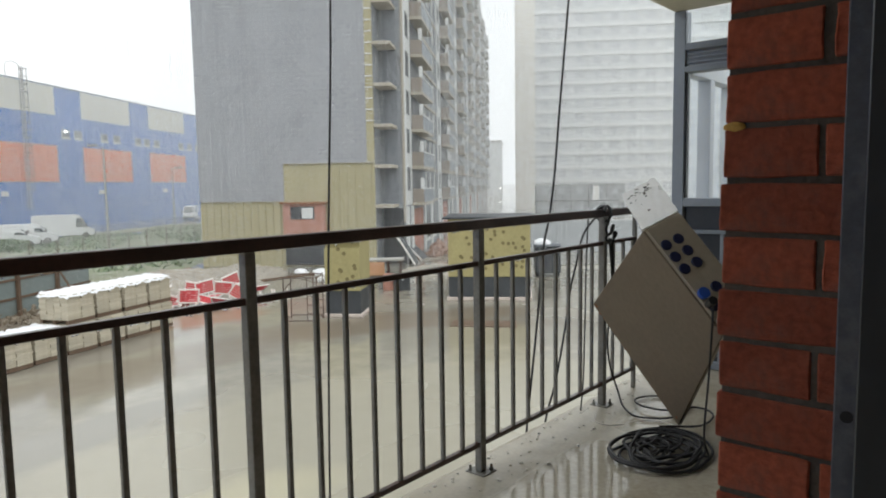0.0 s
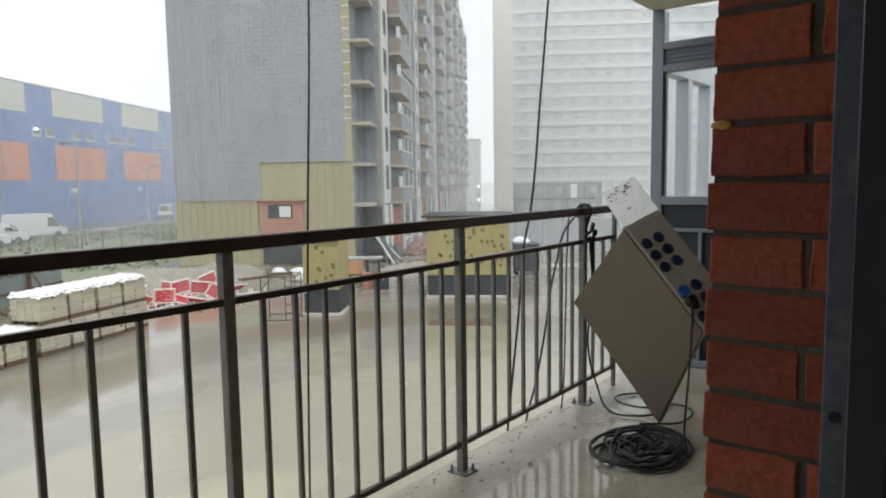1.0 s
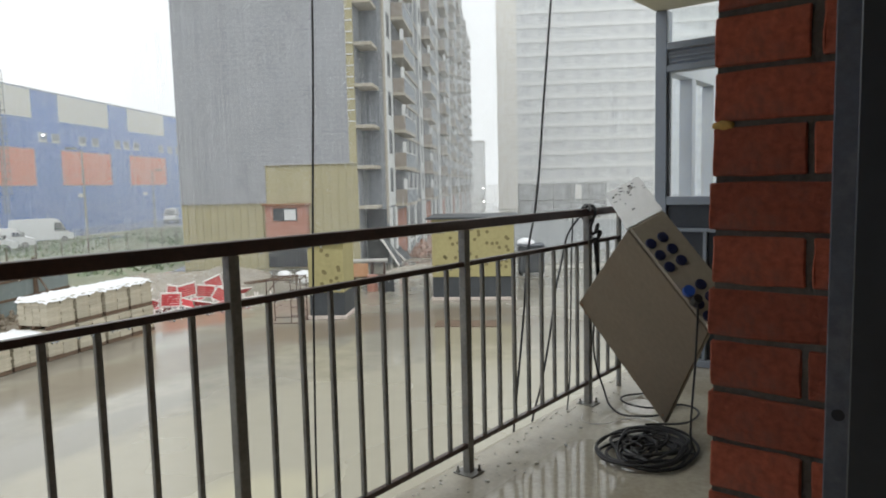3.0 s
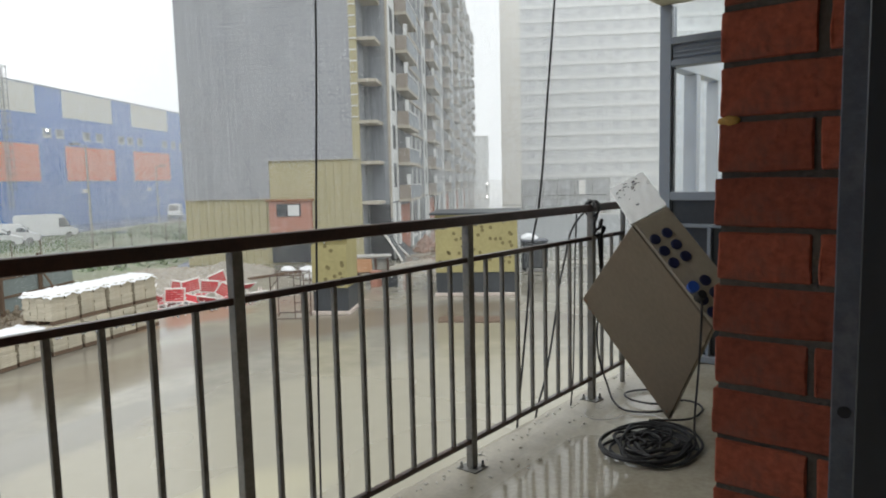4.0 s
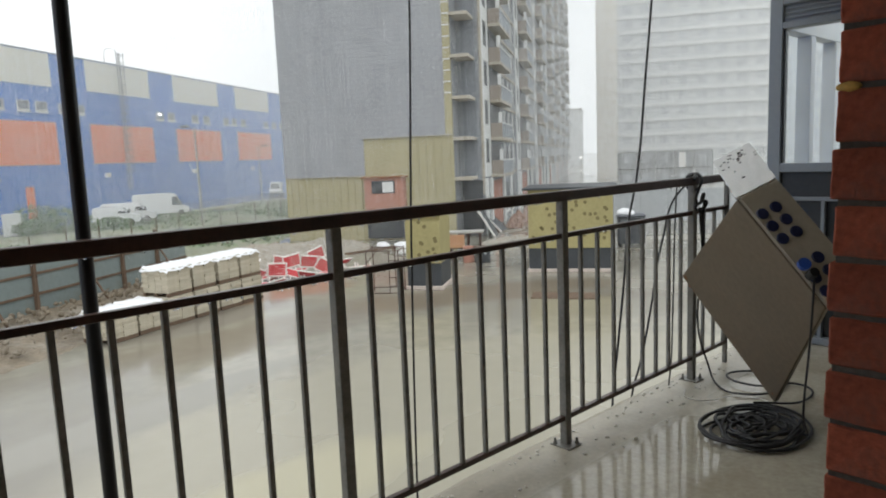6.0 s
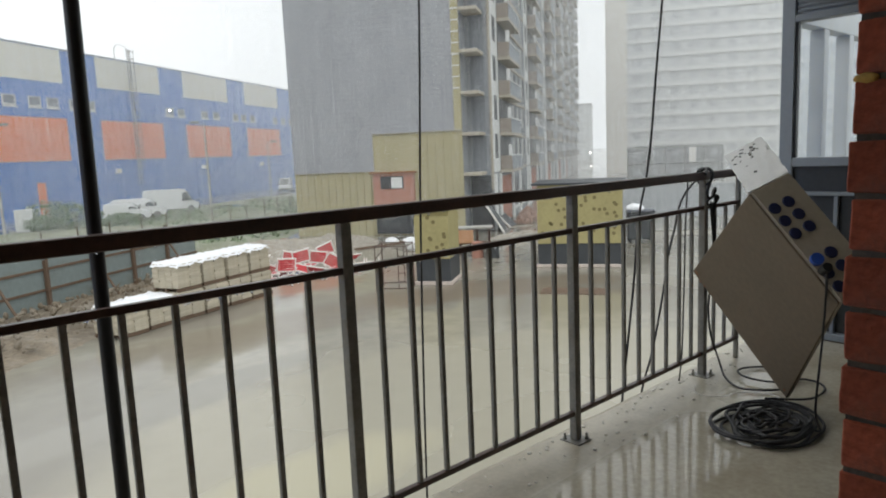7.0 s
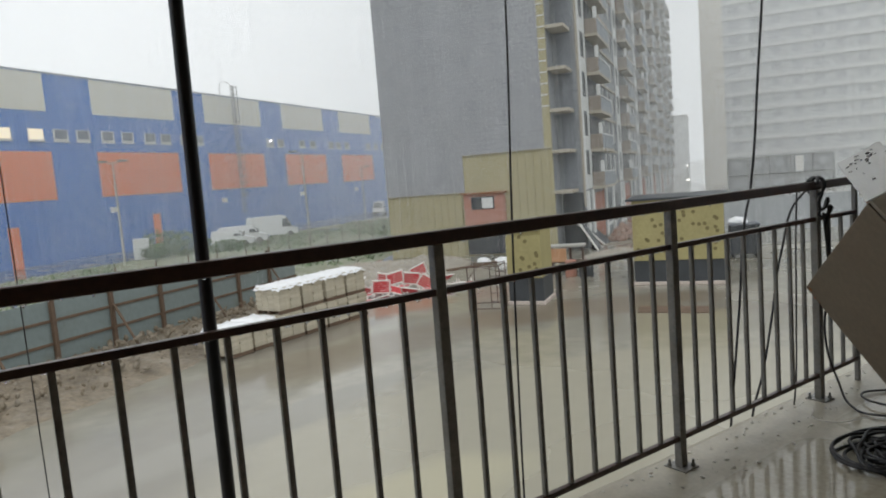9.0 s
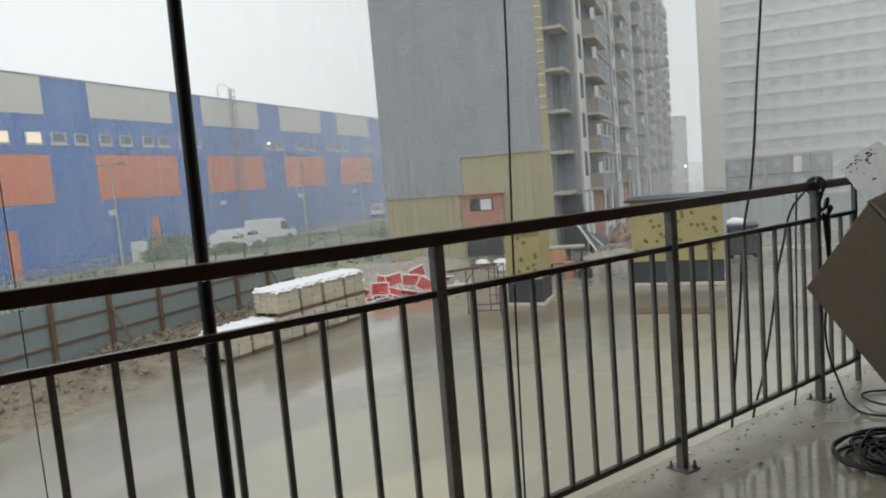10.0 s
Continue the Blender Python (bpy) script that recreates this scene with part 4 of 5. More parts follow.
def cables():
    rnd = random.Random(8)
    cx, cy = 2.98, 1.46
    pts = []
    for k in range(15 * 8):
        a = k / 8 * 2 * math.pi
        r = 0.155 + 0.085 * math.sin(k * 0.37) + rnd.uniform(-0.045, 0.045)
        pts.append((cx + r * math.cos(a) * 1.15 + 0.02 * math.sin(k * 0.11), cy + r * math.sin(a) * 0.85, 0.009 + 0.026 * abs(math.sin(k * 0.29)) * rnd.uniform(0.3, 1)))
    data = tube(pts, 0.0075)
    data.materials.append(CABLE)
    tagged(new("cable_coil", data), "tangled coil of black rubber cable on the wet slab", "cable")

    def cable(label, points, r, mat=CABLE, name="cable"):
        line = tube(points, r)
        line.materials.append(mat)
        tagged(new(name, line), label, "cable")

    e = plug_end
    cable("black cable from the cabinet's socket to the coil", [tuple(e), (e.x + 0.01, e.y + 0.005, e.z - 0.12), (e.x + 0.06, e.y + 0.03, 0.5), (e.x + 0.07, e.y + 0.05, 0.2), (3.02, 1.25, 0.02), (3.1, 1.36, 0.03)], 0.005)
    cable("black cable looped over the slab by the post", [(3.49, 2.005, 1.03), (3.50, 1.99, 0.7), (3.47, 2.0, 0.35), (3.52, 1.96, 0.1), (3.44, 1.86, 0.01), (3.40, 1.70, 0.009), (3.62, 1.58, 0.009),
                                                       (3.86, 1.70, 0.009), (3.78, 1.86, 0.012), (3.60, 1.88, 0.02), (3.55, 1.70, 0.018), (3.75, 1.52, 0.009), (3.5, 1.42, 0.009), (3.2, 1.56, 0.05)], 0.006)
    cable("thin white wire lying on the slab", [(3.28, 1.98, 0.004), (3.16, 1.90, 0.004), (3.20, 1.80, 0.004), (3.34, 1.74, 0.004), (3.40, 1.62, 0.004), (3.36, 1.52, 0.004)], 0.0028, WHITEPLASTIC, "wire")
    k = 3.476
    knot = [(k - 0.09, 2.03, 1.205), (k - 0.03, 2.03, 1.215), (k + 0.02, 2.005, 1.2), (k - 0.01, 2.0, 1.13), (k - 0.04, 2.0, 1.08), (k + 0.03, 2.01, 1.05), (k + 0.06, 2.005, 1.10), (k + 0.02, 1.995, 1.06),
            (k - 0.02, 2.01, 1.03), (k + 0.05, 2.0, 1.02), (k + 0.07, 1.995, 1.06), (k + 0.045, 2.0, 1.0), (k + 0.05, 2.0, 0.9), (k + 0.06, 2.005, 0.72)]
    cable("black cable knotted round the railing post", knot, 0.0085)
    cable("black cable wound round the top rail", [(k - 0.06, 2.0, 1.19), (k - 0.03, 2.012, 1.212), (k, 2.066, 1.21), (k, 2.07, 1.14), (k - 0.01, 2.0, 1.14), (k + 0.01, 2.0, 1.205), (k + 0.03, 2.066, 1.205), (k + 0.03, 2.07, 1.1)], 0.008)
    cable("thick black hose hanging outside the railing", [(0.31, 2.13, 4.5), (0.30, 2.13, 2.5), (0.285, 2.125, 1.3), (0.28, 2.125, 0.4), (0.27, 2.13, -1.5)], 0.019, CABLE, "hose")
    cable("thin dark cable hanging outside the railing", [(1.92, 2.6, 7), (1.88, 2.6, 2.2), (1.82, 2.6, 1.0), (1.78, 2.6, -0.3), (1.75, 2.6, -3.5)], 0.0052)
    cable("black rope hanging outside the railing", [(3.75, 2.25, 4.5), (3.428, 2.25, 2.44), (3.332, 2.25, 1.84), (3.224, 2.25, 1.21), (3.142, 2.25, 0.98), (3.08, 2.25, 0.59), (3.02, 2.25, 0.27), (2.958, 2.25, -0.07), (2.9, 2.25, -1.5)], 0.0065, CABLE, "rope")
    cable("black rope slung from the top rail", [(3.68, 2.068, 1.18), (3.652, 2.2, 1.12), (3.509, 2.25, 0.81), (3.372, 2.25, 0.40), (3.272, 2.25, 0.14), (3.161, 2.25, -0.07), (3.1, 2.25, -0.8)], 0.0065, CABLE, "rope")
    cable("thin black cord hanging from the top rail", [(3.345, 2.068, 1.16), (3.345, 2.08, 0.9), (3.33, 2.08, 0.5), (3.30, 2.09, 0.0), (3.30, 2.2, -0.5)], 0.0045, CABLE, "rope")
    cable("hair-thin wire hanging outside the railing", [(-0.13, 3.0, 6), (-0.13, 3.0, 2), (-0.10, 3.0, -3.5)], 0.0022, CABLE, "wire")
    # crumbs of mortar along the edge
    bm = bmesh.new()
    for _ in range(170):
        s = rnd.uniform(0.004, 0.013) * rnd.uniform(0.5, 1)
        x, y = rnd.uniform(0.6, 4.6), rnd.choice((rnd.gauss(1.93, 0.06), rnd.gauss(2.09, 0.02)))
        if not 0.6 < y < 2.14:
            continue
        mm = Matrix.Translation((x, y, s * 0.35)) @ Euler((0, 0, rnd.uniform(0, 6))).to_matrix().to_4x4() @ Matrix.Diagonal((s * 2, s * 1.2, s, 1))
        bmesh.ops.create_icosphere(bm, subdivisions=1, radius=0.6, matrix=mm)
    thing("mortar_crumbs", ID.copy(), "pale mortar crumbs scattered along the slab edge", "debris", kind="stuff", bm=bm, mat=CRUMB)


cables()


def rail_drops():
    rnd = random.Random(31)
    bm = bmesh.new()
    for _ in range(260):
        x = rnd.uniform(-0.4, 3.9)
        s = rnd.uniform(0.002, 0.0045)
        z = rnd.choice((1.155, 0.985, 0.985))
        mm = Matrix.Translation((x, RAIL_Y + rnd.uniform(-0.018, 0.012) * (1 if z > 1 else 0.5), z - s * 0.6)) @ Matrix.Diagonal((s, s, s * 1.5, 1))
        bmesh.ops.create_icosphere(bm, subdivisions=1, radius=1.0, matrix=mm)
    thing("water_drops", ID.copy(), "water drops hanging under the wet rails", "water drops", kind="stuff", bm=bm, mat=GLASS, smooth=True)


rail_drops()


# ---- vehicles ----
def van(m, label, length, width, height, bonnet, group="parked vans"):
    v = thing("van", m, label, "van", group)
    h0 = 0.32
    prof = [(0, h0), (length * 0.985, h0), (length, h0 + 0.35), (length - 0.08, 0.95), (length - bonnet, 1.22), (length - bonnet - 0.75, height - 0.12), (length - bonnet - 1.3, height), (0.15, height - 0.02), (0, height - 0.2)]
    bm = bmesh.new()
    lo = [bm.verts.new((x, -width / 2, z)) for x, z in prof]
    f = bm.faces.new(lo)
    out = bmesh.ops.extrude_face_region(bm, geom=[f])
    bmesh.ops.translate(bm, verts=[g for g in out["geom"] if isinstance(g, bmesh.types.BMVert)], vec=(0, width, 0))
    bmesh.ops.recalc_face_normals(bm, faces=bm.faces[:])
    for vert in bm.verts:
        if vert.co.z > 1.3:
            vert.co.y *= 0.92
    bmesh.ops.bevel(bm, geom=bm.edges[:], offset=0.07, segments=2, affect="EDGES")
    part("body", bm, VANWHITE, v)
    x1 = length - bonnet
    for side in (-1, 1):
        bm = bmesh.new()
        y = side * (width / 2 - 0.045)
        pts = [(x1 - 0.15, 1.28), (x1 - 0.62, height - 0.45), (x1 - 1.15, height - 0.45), (x1 - 1.2, 1.28)]
        f = bm.faces.new([bm.verts.new((x, y, z)) for x, z in pts])
        out = bmesh.ops.extrude_face_region(bm, geom=[f])
        bmesh.ops.translate(bm, verts=[g for g in out["geom"] if isinstance(g, bmesh.types.BMVert)], vec=(0, side * 0.05, 0))
        bmesh.ops.recalc_face_normals(bm, faces=bm.faces[:])
        part("side_window", bm, GLASSDARK, v)
        part("headlight", boxed(length - 0.2, length + 0.01, side * width * 0.42 - 0.14, side * width * 0.42 + 0.14, 0.75, 0.98, bevel=0.03), PALE, v)
        part("mirror", boxed(x1 - 0.25, x1 - 0.1, side * (width / 2 + 0.16) - 0.1, side * (width / 2 + 0.16) + 0.1, 1.25, 1.6, bevel=0.03), TYRE, v)
    bm = bmesh.new()
    a, b = Vector((x1 - 0.05, 0, 1.30)), Vector((x1 - 0.68, 0, height - 0.22))
    beam(bm, a, b, width * 0.8, 0.12, 0.02)
    part("windscreen", bm, GLASSDARK, v)
    part("bumper", boxed(length - 0.25, length + 0.06, -width * 0.46, width * 0.46, 0.3, 0.62, bevel=0.05), TYRE, v)
    for x in (0.9, length - 1.0):
        for side in (-1, 1):
            y = side * (width / 2 - 0.1)
            bm = bmesh.new()
            rod(bm, (x, y - 0.11, 0.34), (x, y + 0.13, 0.34), 0.34, 20)
            w = part("wheel", bm, TYRE, v)
            bm = bmesh.new()
            rod(bm, (x, y + side * 0.12, 0.34), (x, y + side * 0.145, 0.34), 0.2, 16)
            part("rim", bm, STEEL, w)


van(pose(28.3, 85.6, GROUND, 0, 0, -20), "white high-roof panel van parked by the warehouse", 6.4, 2.0, 2.75, 0.75)
van(pose(22.9, 79.6, GROUND, 0, 0, -20), "white low-roof van parked by the warehouse", 5.6, 1.95, 2.15, 0.95)
van(pose(21.2, 76.4, GROUND, 0, 0, -22), "small white delivery van parked by the warehouse", 4.6, 1.8, 1.95, 1.0)
van(site(118, 59.2, GROUND, 200), "white van parked beyond the apartment block", 5.6, 2.0, 2.5, 0.9)


# ---- lamps and poles ----
def light_pole(m, h, arms):
    p = thing("street_lamp", m, "grey steel lamp post with a flat lamp head", "street lamp", "lamp posts by the warehouse")
    bm = bmesh.new()
    rod(bm, (0, 0, 0), (0, 0, h), 0.13, 10, 0.07)
    part("pole", bm, CONCRETE, p)
    for s in arms:
        bm = bmesh.new()
        rod(bm, (0, 0, h - 0.1), (s * 0.7, 0, h + 0.05), 0.04, 8)
        part("arm", bm, CONCRETE, p)
        part("lamp_head", boxed(s * 0.9 - 0.45, s * 0.9 + 0.45, -0.2, 0.2, h, h + 0.2, bevel=0.04), STEEL, p)


light_pole(site(62.4, 40.2, GROUND, -60), 9.7, (-1,))
light_pole(pose(11.57, 72.72, GROUND, 0, 0, -10), 9.8, (-1, 1))
light_pole(site(95, 50.5, GROUND, -60), 8.5, (1,))


def flood_lamp():
    f = thing("flood_lamp", site(150, 3.95), "lit floodlight on a thin mast down the street", "floodlight")
    bm = bmesh.new()
    rod(bm, (0, 0, 0), (0, 0, 4.4), 0.08, 8)
    part("mast", bm, STEEL, f)
    part("lamp_head", boxed(-0.3, -0.05, -0.22, 0.22, 4.42, 4.6, bevel=0.03), LAMP, f)
    # Lower glow stands for a vehicle's headlight, added to this mast.
    part("lamp_head", boxed(-0.3, -0.05, -0.3, 0.1, 1.52, 1.66, bevel=0.03), LAMP, f)


flood_lamp()


def switch_box():
    b = thing("switch_cabinet", pose(12.3, 71.8, GROUND, 0, 0, -12), "pale grey electrical switch cabinet beside the lamp post", "switch cabinet")
    part("body", boxed(0, 1.5, 0, 0.7, 0.15, 2.2, bevel=0.04), PALE, b)
    part("plinth", boxed(0.05, 1.45, 0.05, 0.65, 0, 0.147), CONCRETE, b)
    for x in (0.06, 0.77):
        d = part("door", boxed(x, x + 0.67, -0.03, -0.002, 0.25, 2.1, bevel=0.01), PALE, b)
        part("handle", boxed(x + 0.55, x + 0.6, -0.06, -0.031, 1.1, 1.35, bevel=0.008), STEEL, d)


switch_box()


# ---- things in the yard ----
def barriers():
    rnd = random.Random(21)
    w, h = 0.92, 0.72
    first = thing("plastic_barrier", ID.copy(), "red slatted plastic barrier with a white frame, thrown on a pile", "barrier", "pile of barriers")
    for x0, x1, z0, z1 in ((0, 0.07, 0, h), (w - 0.07, w, 0, h), (0.071, w - 0.071, h - 0.07, h), (0.071, w - 0.071, 0.0, 0.07)):
        part("frame_bar", boxed(x0, x1, -0.03, 0.03, z0, z1, bevel=0.012), WHITEPLASTIC, first)
    slat = mesh_of("slat", boxed(0.072, w - 0.072, -0.018, 0.018, 0, 0.082, bevel=0.008), REDPLASTIC)
    for k in range(5):
        part("slat", slat, REDPLASTIC, first, at=Matrix.Translation((0, 0, 0.08 + 0.114 * k)))
    for x in (0.1, w - 0.16):
        part("foot", boxed(x, x + 0.06, -0.22, 0.22, -0.05, -0.003, bevel=0.01), WHITEPLASTIC, first)
    spots = [(28.3, 16.9, 0.14, 62, 10, 40), (28.9, 16.4, 0.10, 80, 0, 20), (29.0, 15.7, 0.32, 14, 4, -58), (29.7, 16.2, 0.12, 70, 0, -30), (29.9, 15.3, 0.28, -66, 20, -60),
             (30.6, 15.6, 0.40, 18, -10, -50), (31.3, 15.1, 0.42, 24, 8, -64), (30.3, 14.7, 0.16, 60, 10, -75), (31.4, 14.4, 0.36, 8, 34, -58), (31.0, 14.1, 0.12, 85, 0, -20),
             (32.6, 13.3, 0.12, 82, 0, -40), (31.9, 15.8, 0.10, 88, 0, 10), (29.3, 14.8, 0.10, 84, 0, -70), (28.0, 16.2, 0.10, 86, 0, -35), (30.2, 16.6, 0.3, 40, 30, -20), (28.6, 15.4, 0.14, 75, 15, 5),
             (28.2, 17.6, 0.12, 72, 8, 60), (28.9, 17.9, 0.10, 86, 0, -15), (29.6, 17.2, 0.25, 35, 25, -45), (33.2, 12.8, 0.10, 85, 0, -60), (32.2, 14.9, 0.45, 20, -20, -52), (33.0, 14.0, 0.2, 60, 0, -35), (30.9, 16.4, 0.45, 15, 12, -70), (29.3, 16.9, 0.3, 50, -20, 15)]
    for i, (u, v, z, rx, ry, rz) in enumerate(spots):
        m = site(u, v, GROUND + z) @ pose(0, 0, 0, rx, ry, rz)
        if i == 0:
            first.matrix_basis = m
        else:
            copy_thing(first, m)


barriers()


def scaffold():
    s = thing("scaffold_frame", site(26.2, 8.3, GROUND, 6), "rusty tubular scaffold frame standing in the yard", "scaffold")
    for x in (0, 1.3):
        for y in (0, 1.35):
            bm = bmesh.new()
            rod(bm, (x, y, 0), (x, y, 1.95), 0.022, 8)
            part("upright", bm, RUSTY, s)
        for z in (0.15, 1.9):
            bm = bmesh.new()
            rod(bm, (x, 0, z), (x, 1.35, z), 0.02, 8)
            part("crossbar", bm, RUSTY, s)
        for z in (0.45, 0.8, 1.15, 1.5):
            bm = bmesh.new()
            rod(bm, (x, 0.4, z), (x, 0.02, z), 0.015, 6)
            part("rung", bm, RUSTY, s)
        bm = bmesh.new()
        rod(bm, (x, 0.4, 0.15), (x, 0.4, 1.9), 0.018, 6)
        part("upright", bm, RUSTY, s)
    for y in (0, 1.35):
        for z in (0.15, 1.9):
            bm = bmesh.new()
            rod(bm, (0, y, z), (1.3, y, z), 0.02, 8)
            part("crossbar", bm, RUSTY, s)
    bm = bmesh.new()
    rod(bm, (0, 1.35, 1.4), (0.0, 0.9, 1.9), 0.015, 6)
    part("brace", bm, RUSTY, s)


scaffold()


FADED = material("faded_orange", (0.48, 0.27, 0.15), 0.8, 0.2, 2, 20, 0.2)


def bench():
    b = thing("workbench", site(36.0, 6.7, GROUND, 8), "battered workbench with an orange board leaning under it", "workbench")
    part("tabletop", boxed(0, 0.9, -0.3, 1.7, 1.45, 1.56, bevel=0.02), CONCRETE, b)
    leg = mesh_of("leg", boxed(-0.05, 0.05, -0.05, 0.05, 0, 1.447, bevel=0.01), RUSTY)
    for x in (0.1, 0.8):
        for y in (-0.1, 0.55, 1.5):
            part("leg", leg, RUSTY, b, at=Matrix.Translation((x, y, 0)))
    part("shelf", boxed(0.05, 0.85, -0.35, 1.6, 0.62, 0.68, bevel=0.01), TIMBER, b)
    part("board", boxed(-0.04, 0.02, 0.75, 1.62, 0.69, 1.40, bevel=0.01), FADED, b, "faded orange board")
    d = thing("barrel", site(35.2, 7.1, GROUND), "dull red steel barrel", "barrel")
    bm = bmesh.new()
    rod(bm, (0, 0, 0), (0, 0, 0.85), 0.3, 18)
    bmesh.ops.bevel(bm, geom=bm.edges[:], offset=0.015, segments=1, affect="EDGES")
    part("drum", bm, PINKISH, d)
    bm = bmesh.new()
    for z in (0.28, 0.56):
        rod(bm, (0, 0, z), (0, 0, z + 0.03), 0.312, 18)
    part("rib", bm, PINKISH, d)
    c = thing("crate", site(35.0, 5.9, GROUND, 12), "dark wooden crate by the bench", "crate")
    part("box", boxed(0, 0.7, 0, 0.7, 0, 0.75, bevel=0.015), BITUMEN, c)
    part("lid", boxed(-0.03, 0.73, -0.03, 0.73, 0.753, 0.8, bevel=0.01), TIMBER, c)


bench()


def leaning_sheets():
    for u, lean, tw in ((46.4, 32, 0), (47.9, 40, 10), (49.6, 46, -8)):
        s = thing("sheet_stack", site(u, 7.3, GROUND) @ pose(0, 0, 0, -lean, 0, tw), "dark formwork sheet leaning against the block", "formwork sheet", "leaning sheets")
        part("sheet", boxed(0, 1.7, 0, 0.06, 0.02, 3.0, bevel=0.008), BITUMEN, s)
        part("edge_batten", boxed(-0.09, -0.003, -0.03, 0.09, 0.02, 3.05, bevel=0.01), WHITEPLASTIC, s, "pale timber edge batten")


leaning_sheets()


def hoarding():
    h = thing("hoarding", site(54.0, 1.2), "pale grey sheet hoarding across the yard", "hoarding", kind="structure")
    panel = mesh_of("panel", boxed(0, 0.05, -2.0, -0.02, 0.1, 2.55, bevel=0.01), PALEGREY)
    post = mesh_of("post", boxed(0.06, 0.16, -0.06, 0.06, 0, 2.6, bevel=0.01), STEEL)
    cap = mesh_of("cap_rail", boxed(-0.04, 0.055, -2.0, -0.002, 2.553, 2.63, bevel=0.008), PALE)
    for k in range(16):
        m = Matrix.Translation((0, -2.0 * k, 0))
        part("panel", panel, PALEGREY, h, at=m)
        part("post", post, STEEL, h, at=m)
        part("cap_rail", cap, PALE, h, at=m)


PALEGREY = material("pale_grey_sheet", (0.36, 0.38, 0.39), 0.45, 0.1, 0.5, 6, 0.1)
hoarding()


def cabins():
    first = thing("site_cabin", site(108, -2.7), "two stacked dark grey site cabins", "site cabin", "row of cabins")
    for z in (0, 2.62):
        body = part("body", boxed(0, 6, -2.55, 0, z + 0.12, z + 2.6, bevel=0.03), CABIN, first)
        for y in (-2.62, 0.0):
            part("corner_post", boxed(-0.05, 0.1, y, y + 0.07, z, z + 2.61, bevel=0.01), STEEL, first)
        part("window", boxed(-0.05, -0.003, -1.7, -0.8, z + 1.1, z + 2.0, bevel=0.02), PALEGREY, body)
        part("rail", boxed(-0.06, -0.003, -2.5, -0.05, z + 2.45, z + 2.6, bevel=0.01), STEEL, first)
    for k in range(1, 5):
        c = copy_thing(first, site(108, -2.7 - 2.75 * k))
        if k == 3:
            part("door", boxed(-0.08, -0.01, -1.5, -0.5, 2.8, 5.0, bevel=0.02), WHITEPLASTIC, c, "white cabin door")


cabins()


